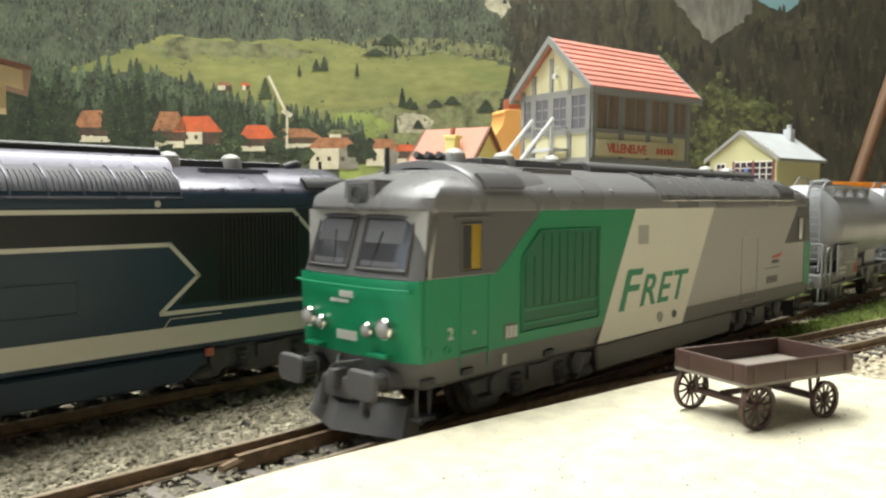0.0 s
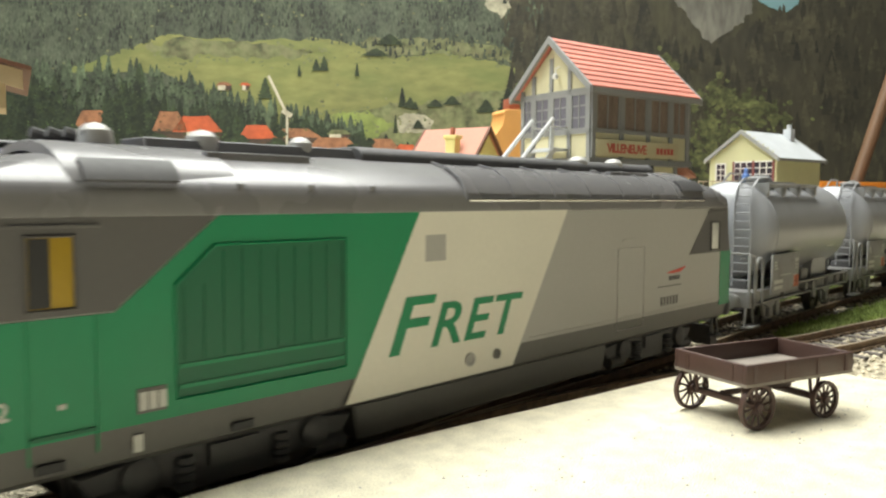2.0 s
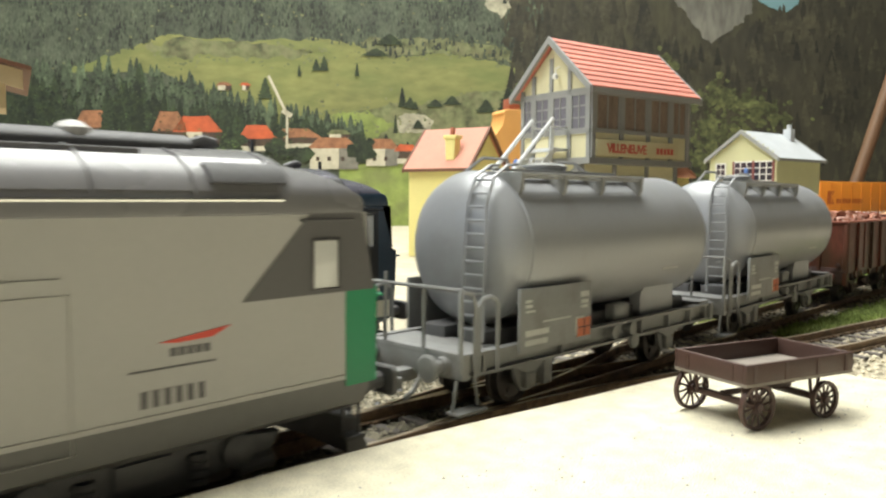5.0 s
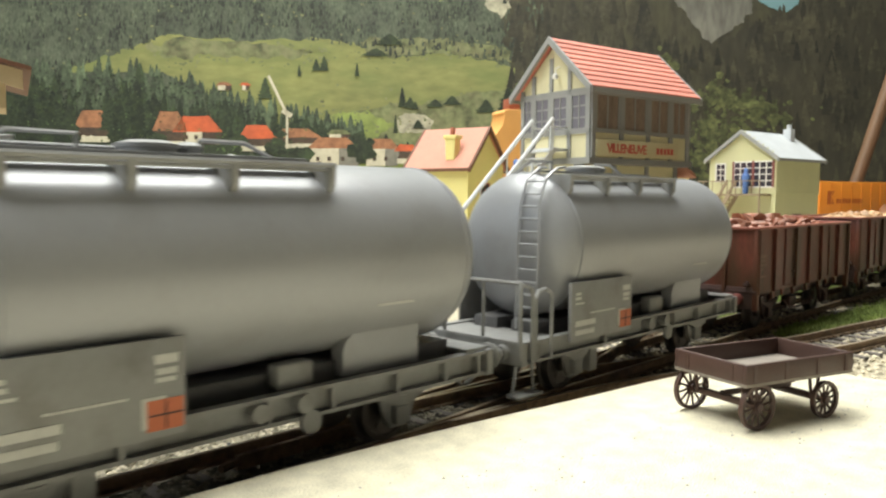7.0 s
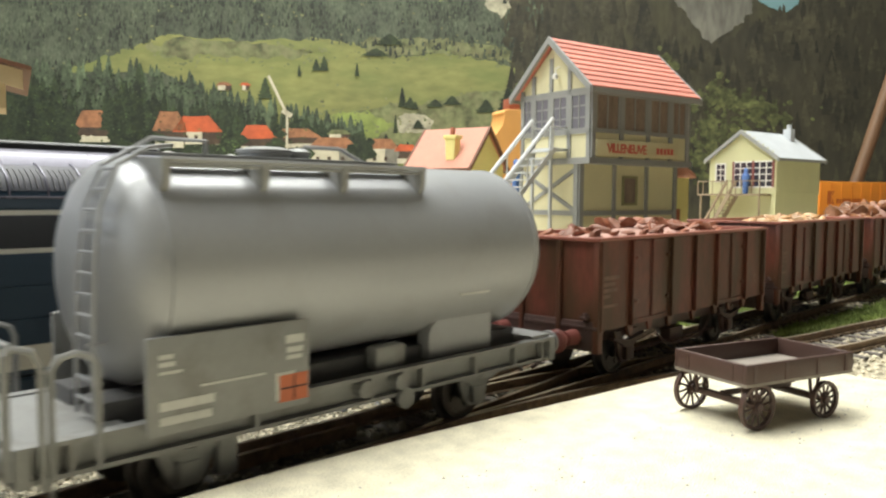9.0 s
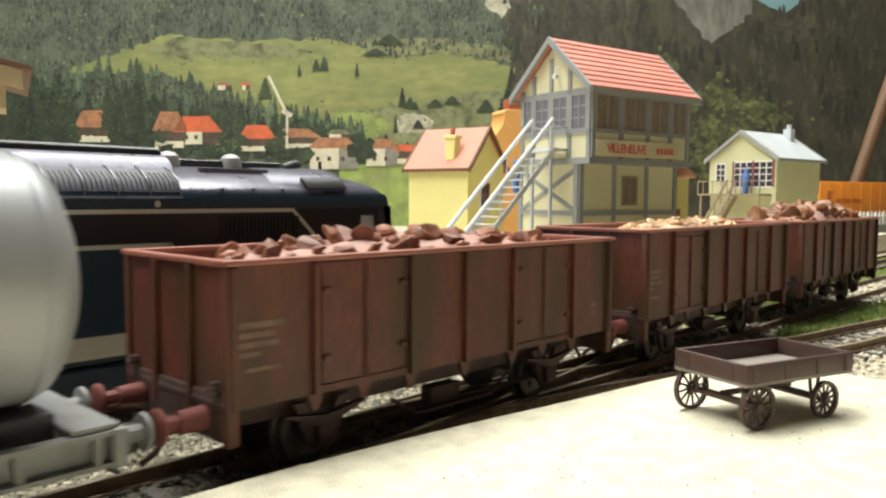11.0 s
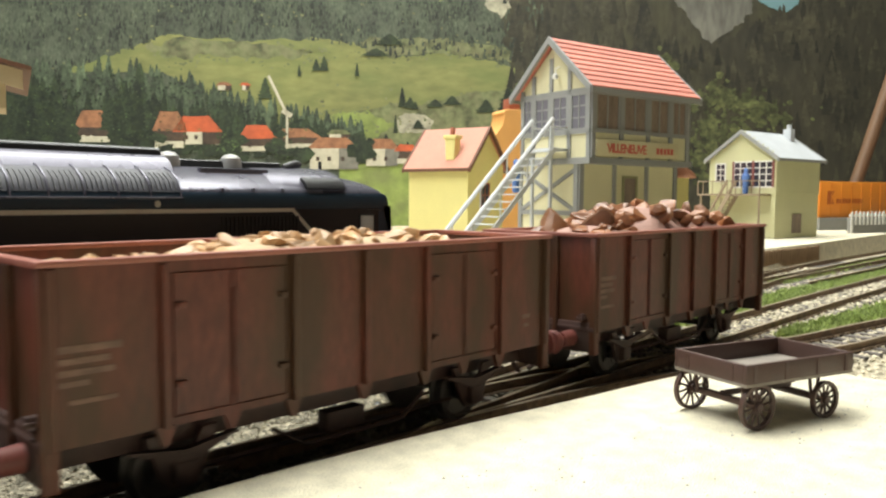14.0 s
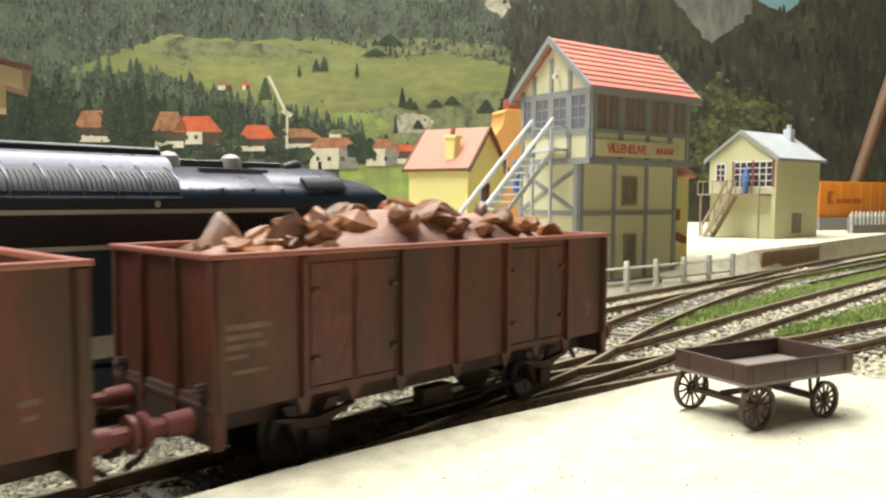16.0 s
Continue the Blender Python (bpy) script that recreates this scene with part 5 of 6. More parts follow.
    tube(bm, [(-53.2, -5, 14.6), (-53.0, -5, 26.2)], 0.4, 6)
    tube(bm, [(-53.2, 6, 14.6), (-53.0, 6, 28.6)], 0.4, 6)
    for s in (-1, 1):
        tube(bm, [(-48.5, s * 15.2, 10), (-48.5, s * 15.2, 23), (-47.6, s * 15.2, 24.4), (-45.4, s * 15.2, 24.8), (-43.6, s * 15.2, 24), (-43, s * 15.2, 22.6), (-43, s * 15.2, 10)], 0.45, 6)
        tube(bm, [(-52.8, s * 14.6, 26.2), (-50.5, s * 15.2, 25.6), (-49.6, s * 15.2, 23.5), (-49.6, s * 15.2, 9)], 0.45, 6)
    part("railing", bm, M_TFRAME, w, "bent grey end railing")
    # ladder on the front dome
    bm = B()
    lad = [(-41.6, 14.8), (-41.6, 24), (-41.2, 34), (-40.0, 42), (-37.4, 47.8), (-33.2, 50.2), (-30, 50.6)]
    cyl(bm, (-41.6, -7.4, 24), (-38.6, -7.4, 24), 0.3, 5)
    lad_ob = part("ladder", bm, M_TANK, w, "thin grey ladder with rungs")
    for yy in (-10.2, -4.6):
        bm = B()
        tube(bm, [(x, yy * (1 if z < 40 else 0.9), z) for x, z in lad], 0.34, 5)
        part("stile", bm, M_TANK, lad_ob)
    for k in range(12):
        z = 17 + k * 2.75
        x = np.interp(z, [q[1] for q in lad], [q[0] for q in lad])
        bm = B()
        cyl(bm, (x, -10.2 if z < 40 else -9.4, z), (x, -4.6, z), 0.26, 5)
        part("rung", bm, M_TANK, lad_ob)
    # top walkway
    bm = B()
    tube(bm, [(-33, -12.4, 48.6), (16, -12.4, 48.6)], 0.45, 6)
    wk = part("walkway", bm, M_TFRAME, w, "grey top walkway with brackets")
    for y0, z0 in ((-12.2, 47.6), (-8.6, 48.2), (-5.0, 49.4)):
        bm = B()
        box(bm, -33, 16, y0, y0 + 1.6, z0, z0 + 0.5, 0.1)
        part("plank", bm, M_TFRAME, wk)
    for x in (-32.4, -17, -2, 15.4):
        bm = B()
        prism(bm, [(-12.8, 48.8), (-3.4, 49.2), (-4, 48.4), (-9.0, 46.2), (-11.8, 44.2), (-12.6, 45.4)], "x", x - 0.6, x + 0.6, 0.1)
        part("bracket", bm, M_TFRAME, wk)
    bm = B()
    tube(bm, [(-33, 3, 49.0), (-27, 3, 52.4), (-18, 3, 52.4), (-18, 3, 49.0)], 0.4, 5)
    part("hand_hoop", bm, M_TFRAME, w)
    bm = B()
    tube(bm, [(1, 3, 52.4), (9, 3, 52.4), (17, 3, 49)], 0.4, 5)
    tube(bm, [(1, 3, 52.4), (1, 3, 49)], 0.4, 5)
    part("hand_hoop", bm, M_TFRAME, w)
    for x, rr in ((-9, 4.2), (-2.5, 2.0)):
        bm = B()
        revolve(bm, [(rr, 48.4), (rr, 50.6), (rr * 1.1, 50.7), (rr * 1.1, 51.2), (rr * 0.7, 51.7), (0.1, 51.9)], 18, "z", (x, 0, 0))
        part("hatch", bm, M_TFRAME, w)
    wagon_buffers(w, 57.5, M_TFRAME)
    axle_guards(w, (-30, 30), M_TFRAME, 5.6)
    return w


def open_wagon(label, m, zt=35.4):
    w = thing("open_wagon", label, "goods wagon", m, "brown open wagons")
    zb, hx, hy = 13.4, 48.7, 15.6
    for s in (-1, 1):
        bm = B()
        box(bm, -hx, hx, min(s * hy, s * (hy - 0.7)), max(s * hy, s * (hy - 0.7)), zb, zt)
        sd = part("side_wall", bm, M_WAGON, w)
        for x in (-hx + 0.6, -34.0, -13.8, 0.0, 13.8, 34.0, hx - 0.6):
            bm = B()
            prism(bm, [(x - 0.5, zb), (x + 0.5, zb), (x + 0.5, zt - 0.6), (x - 0.5, zt - 0.6)], "y", s * hy, s * (hy + 1.0), 0.12)
            if abs(x) < 40:
                prism(bm, [(x - 1.5, zb + 0.2), (x - 0.5, 10.9), (x + 0.5, 10.9), (x + 1.5, zb + 0.2)], "y", s * (hy - 0.7), s * (hy + 0.2))
            part("post", bm, M_WAGON, sd)
        for x in (-24.0, 24.0):
            bm = B()
            prism(bm, [(x - 1.5, zb + 0.2), (x - 0.5, 11.2), (x + 0.5, 11.2), (x + 1.5, zb + 0.2)], "y", s * (hy - 0.7), s * (hy - 0.1))
            part("gusset", bm, M_WAGON, sd)
        for a in (-33.0, 14.8):
            for b in (a, a + 9.2):
                bm = B()
                tube(bm, [(b + 0.3, s * (hy + 0.1), 14.6), (b + 0.3, s * (hy + 0.1), 33.6), (b + 8.7, s * (hy + 0.1), 33.6), (b + 8.7, s * (hy + 0.1), 14.6), (b + 0.3, s * (hy + 0.1), 14.6)], 0.15, 4)
                dr = part("side_door", bm, M_WAGON, sd)
                for z in (18.5, 29):
                    bm = B()
                    xh = b + 0.6 if b == a else b + 7.4
                    box(bm, xh, xh + 1.4, s * hy, s * (hy + 0.55), z, z + 0.8, 0.1)
                    part("hinge", bm, M_WAGON, dr)
            bm = B()
            cyl(bm, (a + 9.1, s * (hy + 0.3), 16), (a + 9.1, s * (hy + 0.3), 31), 0.2, 6)
            part("lock_bar", bm, M_WAGON, sd)
        for a, b, c, d in ((-47.5, -39.5, 24.9, 25.8), (-47.3, -41.0, 23.5, 24.3), (-47.3, -40.4, 22.1, 22.9), (-47.3, -43.5, 20.8, 21.5), (-46, -40.2, 18.6, 19.2), (41, 43.4, 19.5, 20.3), (41.4, 43, 17.8, 18.5)):
            bm = B()
            box(bm, a, b, min(s * hy, s * (hy + 0.08)), max(s * hy, s * (hy + 0.08)), c, d)
            part("marking", bm, M_FADED, sd)
        bm = B()
        box(bm, -hx, hx, min(s * 8.4, s * 10.0), max(s * 8.4, s * 10.0), 9.2, zb, 0.15)
        part("side_sill", bm, M_WFRAME, w)
    for sx in (-1, 1):
        bm = B()
        box(bm, min(sx * hx, sx * (hx - 0.7)), max(sx * hx, sx * (hx - 0.7)), -hy + 0.7, hy - 0.7, zb, zt)
        en = part("end_wall", bm, M_WAGON, w)
        for y in (-5.4, 5.4):
            bm = B()
            prism(bm, [(y - 0.6, zb - 1.5), (y + 0.6, zb - 1.5), (y + 0.6, zt - 0.6), (y - 0.6, zt - 0.6)], "x", sx * hx, sx * (hx + 0.9), 0.15)
            part("post", bm, M_WAGON, en)
        bm = B()
        box(bm, min(sx * hx, sx * (hx + 0.7)), max(sx * hx, sx * (hx + 0.7)), -hy - 0.4, hy + 0.4, 13.6, 14.6, 0.1)
        for y in (-12.8, 12.8):
            cyl(bm, (sx * hx, y, 17), (sx * (hx + 1.6), y, 17), 0.6, 8)
            box(bm, min(sx * hx, sx * (hx + 1.8)), max(sx * hx, sx * (hx + 1.8)), y - 0.9, y + 0.9, 16.2, 16.9, 0.1)
        box(bm, min(sx * (hx - 1.2), sx * (hx + 0.5)), max(sx * (hx - 1.2), sx * (hx + 0.5)), -14.6, 14.6, 8.8, zb + 2.2, 0.2)
        part("headstock", bm, M_WFRAME, en)
        for y in (-15.4, 15.4):
            bm = B()
            box(bm, min(sx * (hx - 1.4), sx * (hx + 0.6)), max(sx * (hx - 1.4), sx * (hx + 0.6)), y - 0.8, y + 0.8, 8.4, zt - 0.5, 0.2)
            part("corner_post", bm, M_WAGON, en)
    bm = B()
    for s in (-1, 1):
        box(bm, -hx - 0.9, hx + 0.9, min(s * (hy + 1.1), s * (hy - 1.0)), max(s * (hy + 1.1), s * (hy - 1.0)), zt - 0.4, zt + 0.4, 0.25)
        box(bm, min(s * (hx + 0.9), s * (hx - 1.0)), max(s * (hx + 0.9), s * (hx - 1.0)), -hy, hy, zt - 0.55, zt + 0.38, 0.25)
    part("top_rim", bm, M_WRIM, w, "worn reddish top rim")
    bm = B()
    box(bm, -hx + 0.5, hx - 0.5, -hy + 0.6, hy - 0.6, 13.5, 14.4)
    box(bm, -46, 46, -6, 6, 8.4, 13.4)
    part("floor_plate", bm, M_WFRAME, w)
    bm = B()
    for s in (-1, 1):
        tube(bm, [(-26, s * 10, 5), (26, s * 10, 5)], 0.4, 5)
        box(bm, -4, 4, s * 8, s * 11, 5, 8.4, 0.3)
        tube(bm, [(-16, s * 13, 8.8), (-10, s * 13.4, 5.2), (10, s * 13.4, 5.2), (16, s * 13, 8.8)], 0.35, 5)
    part("brake_gear", bm, M_WFRAME, w)
    wagon_buffers(w, 57.0, M_WBUF)
    axle_guards(w, (-30, 30), M_WFRAME, 5.6)
    return w


def load(label, m, material, seed, size, heap, n, dust):
    ld = thing("rock_load", label, "rocks", m, "loads of the open wagons")
    r = random.Random(seed)
    bm = B()
    nx_, ny_ = 60, 20
    gr = [[None] * (ny_ + 1) for _ in range(nx_ + 1)]

    def hgt(x, y):
        e = max(0.0, 1 - (abs(y) / 14.9) ** 3) * max(0.0, 1 - (abs(x) / 48.6) ** 2.6)
        k = 0.5 + 0.5 * noise.noise(Vector((x / 17, y / 17, seed)))
        return 30.2 + 0.16 * heap + e * (heap + 1.5) * (0.35 + 0.9 * k) + 0.9 * noise.noise(Vector((x / 3, y / 3, seed + 2))) * e

    for i in range(nx_ + 1):
        for j in range(ny_ + 1):
            x, y = -48.7 + 97.4 * i / nx_, -14.8 + 29.6 * j / ny_
            gr[i][j] = V(bm, x, y, hgt(x, y))
    for i in range(nx_):
        for j in range(ny_):
            bm.faces.new((gr[i][j], gr[i + 1][j], gr[i + 1][j + 1], gr[i][j + 1]))
    part("mound", bm, dust, ld)
    shapes = []
    for k in range(7):
        bm = B()
        for q in range(13):
            d = Vector((r.gauss(0, 1), r.gauss(0, 1), r.gauss(0, 1))).normalized()
            big = max(abs(c) for c in d) ** 0.6
            bm.verts.new((d.x / big * 1.35 * MM, d.y / big * 1.0 * MM, d.z / big * 0.8 * MM))
        hull = bmesh.ops.convex_hull(bm, input=bm.verts[:])
        bmesh.ops.delete(bm, geom=[e for e in hull["geom_interior"] if isinstance(e, bmesh.types.BMVert)], context="VERTS")
        bmesh.ops.triangulate(bm, faces=bm.faces)
        bmesh.ops.subdivide_edges(bm, edges=bm.edges[:], cuts=1, use_grid_fill=True)
        bmesh.ops.smooth_vert(bm, verts=bm.verts[:], factor=0.4, use_axis_x=True, use_axis_y=True, use_axis_z=True)
        for v in bm.verts:
            v.co += noise.noise_vector(v.co * 2600 + Vector((k, seed, 0))) * 0.10 * MM
        shapes.append(mesh_of("rock", bm, material, False))
    for k in range(n):
        s = size * r.uniform(0.35, 1.0) ** 1.3 * (1.2 if r.random() < 0.12 else 1)
        x, y = r.uniform(-43 + s, 43 - s), r.uniform(-14 + s, 14 - s)
        m_ = pose(x * MM, y * MM, (hgt(x, y) + s * 0.12) * MM, r.uniform(-40, 40), r.uniform(-40, 40), r.uniform(0, 360)) @ Matrix.Diagonal((s, s * r.uniform(0.7, 1.1), s * r.uniform(0.6, 1.0), 1))
        piece("rock", shapes[k % 7], ld, m_)
    return ld


Y_A, Y_D = 0.1095, 0.168
X_LOCO, X_T1, X_T2, X_G1, X_G2, X_G3 = 0.1945, 0.3678, 0.4815, 0.5972, 0.7102, 0.8252
blue = locomotive("dark blue model diesel locomotive with white lines, parked", pose(0.0460, Y_D, 0), False)
green = locomotive("green, white and grey model diesel locomotive hauling the train", pose(X_LOCO, Y_A, 0), True)
tank_a = tank_wagon("silver grey two-axle tank wagon behind the locomotive", pose(X_T1, Y_A, 0))
tank_b = copy_thing(tank_a, pose(X_T2, Y_A, 0))
tagged(tank_b, "silver grey two-axle tank wagon before the brown wagons")
open_a = open_wagon("weathered red brown open wagon loaded with red ore", pose(X_G1, Y_A, 0), 34.4)
open_b = open_wagon("weathered red brown open wagon loaded with tan stone", pose(X_G2, Y_A, 0), 35.7)
open_c = open_wagon("weathered red brown open wagon, last of the train", pose(X_G3, Y_A, 0))
load_a = load("red brown ore lumps heaped in an open wagon", pose(X_G1, Y_A, 0), M_ROCK_R, 3, 3.1, 4.4, 150, M_DUST_R)
load_b = load("tan stone lumps heaped in an open wagon", pose(X_G2, Y_A, 0), M_ROCK_T, 5, 2.5, 4.6, 210, M_DUST_T)
load_c = load("large brown ore lumps heaped in the last open wagon", pose(X_G3, Y_A, 0), M_ROCK_B, 8, 3.8, 8.6, 130, M_DUST_R)

# ---- houses and yard furniture ----


def frame_pose(x, y, z, az):
    """Local x runs along azimuth az (degrees from +y towards +x), local y away to its left."""
    return pose(x, y, z, 0, 0, 90 - az)


def pitched_roof(root, x0, x1, y0, y1, ze, zr, over, material, tiles=0, trim=M_TIMBER, thick=1.6):
    yc = (y0 + y1) / 2
    for s in (-1, 1):
        ya = y0 - over if s < 0 else y1 + over
        drop = (zr - ze) * over / ((y1 - y0) / 2)
        bm = B()
        prism(bm, [(ya, ze - drop), (yc, zr), (yc, zr + thick), (ya, ze - drop + thick)], "x", x0 - over, x1 + over)
        rf = part("roof_slope", bm, material, root)
        if tiles:
            n = tiles
            for k in range(n):
                t0, t1 = k / n, (k + 1.12) / n
                t1 = min(t1, 1)
                za, zb = ze - drop + (zr - ze + drop) * t0, ze - drop + (zr - ze + drop) * t1
                yy0, yy1 = ya + (yc - ya) * t0, ya + (yc - ya) * t1
                bm = B()
                prism(bm, [(yy0, za + thick + 0.9), (yy1, zb + thick + 0.1), (yy1, zb + thick - 0.2), (yy0, za + thick - 0.2)], "x", x0 - over + 1, x1 + over - 1)
                part("tile_course", bm, M_TILE, rf)
        if trim:
            for xx in (x0 - over, x1 + over):
                bm = B()
                prism(bm, [(ya, ze - drop - 1.8), (yc, zr - 1.8), (yc, zr + thick + 0.5), (ya, ze - drop + thick + 0.5)], "x", xx - 1.0, xx + 1.0)
                part("barge_board", bm, trim, rf)
            bm = B()
            box(bm, x0 - over, x1 + over, ya - 0.6, ya + 0.6, ze - drop - 1.2, ze - drop + thick)
            part("gutter", bm, trim, rf)


def win(root, face, a0, a1, z0, z1, at_, pane, frame_m, bars_v=1, bars_h=1, out=-1):
    """A window on a wall whose plane is local y (face 'y') or x (face 'x') = at_; out: the way that it faces."""
    def bx(bm, p0, p1, q0, q1, d0, d1):
        d0, d1 = sorted((at_ + out * d0, at_ + out * d1))
        if face == "y":
            box(bm, p0, p1, d0, d1, q0, q1)
        else:
            box(bm, d0, d1, p0, p1, q0, q1)
    bm = B()
    bx(bm, a0, a1, z0, z1, -0.6, 0.12)
    w = part("window", bm, pane, root)
    t = min(0.6, min(a1 - a0, z1 - z0) * 0.06)
    bm = B()
    bx(bm, a0 - t, a0 + t, z0 - t, z1 + t, 0, 0.7)
    bx(bm, a1 - t, a1 + t, z0 - t, z1 + t, 0, 0.7)
    bx(bm, a0, a1, z1 - t, z1 + t, 0, 0.65)
    bx(bm, a0 - t, a1 + t, z0 - t, z0 + t, 0, 0.8)
    for k in range(bars_v):
        c = a0 + (a1 - a0) * (k + 1) / (bars_v + 1)
        bx(bm, c - t * 0.6, c + t * 0.6, z0, z1, 0, 0.5)
    for k in range(bars_h):
        c = z0 + (z1 - z0) * (k + 1) / (bars_h + 1)
        bx(bm, a0, a1, c - t * 0.6, c + t * 0.6, 0, 0.5)
    part("window_frame", bm, frame_m, w)


def stairs(root, x0, z0, x1, z1, y, half, n, material, rail_h=10):
    for s in (-1, 1):
        bm = B()
        d = Vector((x1 - x0, 0, z1 - z0)).normalized()
        prism(bm, [(x0, z0), (x0 + 3.6, z0), (x1 + 3.6, z1), (x1, z1)], "y", y + s * half - 0.4, y + s * half + 0.4)
        st = part("stringer", bm, material, root)
        bm = B()
        tube(bm, [(x0, y + s * half, z0 + rail_h), (x1, y + s * half, z1 + rail_h)], 1.15, 6)
        for k in range(5):
            t = k / 4
            x, z = x0 + (x1 - x0) * t, z0 + (z1 - z0) * t
            tube(bm, [(x, y + s * half, z), (x, y + s * half, z + rail_h)], 0.45, 5)
        part("handrail", bm, material, st)
    for k in range(n):
        t = (k + 0.5) / n
        x, z = x0 + (x1 - x0) * t, z0 + (z1 - z0) * t
        bm = B()
        box(bm, x - 1.2, x + 1.8, y - half, y + half, z - 0.3, z + 0.3)
        part("tread", bm, material, root)


# the tall signal box: local x along its sign face, local y away from the tracks, origin at the lower front left corner
AZ_B = 101.6
ub, vb = Vector((math.sin(radians(AZ_B)), math.cos(radians(AZ_B)))), Vector((-math.cos(radians(AZ_B)), math.sin(radians(AZ_B))))
o = Vector((0.4254, 0.209)) - ub * 0.080
sb = thing("signal_box", "tall half-timbered signal box, pale yellow with salmon roof", "signal box", frame_pose(o.x, o.y, -0.004, AZ_B))
LW, DW, ZL, ZE, ZR = 80.0, 47.0, 67.5, 106.5, 131.5
bm = B()
box(bm, 0, LW, 0, DW, 0, ZL)
part("lower_wall", bm, M_YWALL, sb)
bm = B()
prism(bm, [(-8, ZL), (DW - 1, ZL), (DW - 1, ZE), ((DW - 9) / 2, ZR - 1.5), (-8, ZE)], "x", 0, LW)
part("upper_wall", bm, M_YWALL, sb)
bm = B()
box(bm, -2, LW + 2, -9.4, DW, ZL - 2.2, ZL + 1.0)
part("floor_beam", bm, M_TIMBER, sb)
for q in ((0, 3), (25.5, 28), (52, 54.5), (LW - 3, LW)):
    bm = B()
    box(bm, *q, -0.9, 0.3, 0, ZL - 2)
    part("timber_post", bm, M_TIMBER, sb)
bm = B()
box(bm, 0, LW, -0.8, 0.2, 38, 40.6)
box(bm, 0, LW, -0.8, 0.2, 0, 3)
part("timber_rail", bm, M_TIMBER, sb)
win(sb, "y", 34, 45, 44, 59, -0.2, M_WARMIN, M_OLIVE, 0, 0)
win(sb, "y", 36, 45, 10, 27, -0.2, M_WARMIN, M_OLIVE, 0, 0)
bm = B()
for a in (0, DW - 3):
    box(bm, -0.9, 0.3, a, a + 3, 0, ZL - 2)
box(bm, -0.8, 0.2, 0, DW, 38, 40.6)
for a, b in (((3, 41), (DW - 3, 62)), ((3, 62), (DW - 3, 41))):
    prism(bm, [(a[0], a[1] - 1.2), (b[0], b[1] - 1.2), (b[0], b[1] + 1.2), (a[0], a[1] + 1.2)], "x", -0.8, 0.2)
part("timber_brace", bm, M_TIMBER, sb)
# upper storey: sign face at y = -8
for a in (0, 21.5, 43, 62, LW - 3):
    bm = B()
    box(bm, a, a + 2.6, -9.0, -7.8, ZL + 1, ZE)
    part("timber_post", bm, M_TIMBER, sb)
bm = B()
box(bm, 0, LW, -8.9, -7.9, ZL + 14, ZL + 16)
box(bm, 0, LW, -8.9, -7.9, ZE - 5.5, ZE - 3.5)
part("timber_rail", bm, M_TIMBER, sb)
for a0, a1 in ((3.5, 20.8), (24.6, 42.4), (46, 61.4), (65, 76.6)):
    win(sb, "y", a0, a1, ZL + 15.6, ZE - 4.5, -8.0, M_WARMIN, M_TIMBER, 1, 0)
bm = B()
box(bm, 3, 68.5, -9.8, -8.9, ZL + 1.8, ZL + 10.6, 0.2)
sg = part("sign_board", bm, M_SIGN, sb, "buff sign board with red lettering")
lettering("lettering", "VILLENEUVE", 6.6, M_SRED, sg, pose(10.5 * MM, -9.95 * MM, (ZL + 3.9) * MM, 90, 0, 0), 0, 0.2, "red station name", 0.84)
bm = B()
for k in range(5):
    box(bm, 50 + k * 3.0, 52.2 + k * 3.0, -9.95, -9.8, ZL + 4.1, ZL + 7.4)
part("lettering_bars", bm, M_SRED, sg)
# gable at x = 0
for a in (-8, 6, 20, 34, DW - 4):
    bm = B()
    box(bm, -0.9, 0.3, a, a + 2.4, ZL + 1, min(ZE + 16, ZE - 1 + max(0, (DW - 9) / 2 + 8 - abs(a + 1 - (DW - 9) / 2)) * 0.8))
    part("timber_post", bm, M_TIMBER, sb)
bm = B()
box(bm, -0.9, 0.2, -8, DW - 1, ZE - 4.5, ZE - 2)
box(bm, -0.9, 0.2, -8, DW - 1, ZL + 13.4, ZL + 15.4)
part("timber_rail", bm, M_TIMBER, sb)
for a0, a1 in ((-5.2, 5.6), (8.8, 19.6), (22.8, 33.6), (36.6, 43)):
    win(sb, "x", a0, a1, ZL + 15.8, ZE - 5, -0.1, M_CURTAIN, M_TIMBER, 1, 2)
pitched_roof(sb, 0, LW, -8, DW - 1, ZE, ZR, 4.5, M_TILE, 9)
bm = B()
revolve(bm, [(0.6, 0), (1.6, 0.6), (1.8, 2.4), (0.5, 3.4)], 10, "z", (-3, 15.5, ZE + 4))
tube(bm, [(-3, 15.5, ZE + 7.4), (-3, 15.5, ZE + 10), (0, 15.5, ZE + 11)], 0.5, 5)
part("wall_lamp", bm, M_WHITE, sb)
# outside stair along the gable, with a landing
for q in range(1):
    stair_root = thing("outside_stair", "grey painted outside stair up to the signal box", "stairs", frame_pose(o.x, o.y, -0.004, AZ_B))
    stairs(stair_root, -84, 2, -14, ZL + 6, 13, 8, 19, M_STAIR, 15)
    bm = B()
    box(bm, -14, -1.0, 7, 23, ZL + 4.6, ZL + 6, 0.2)
    for yy in (8, 22):
        box(bm, -13.4, -12, yy - 0.8, yy + 0.8, 0, ZL + 5)
        tube(bm, [(-13, yy, ZL + 6), (-13, yy, ZL + 17), (-1.2, yy, ZL + 17)], 0.6, 5)
    part("landing", bm, M_STAIR, stair_root)
fig = B()
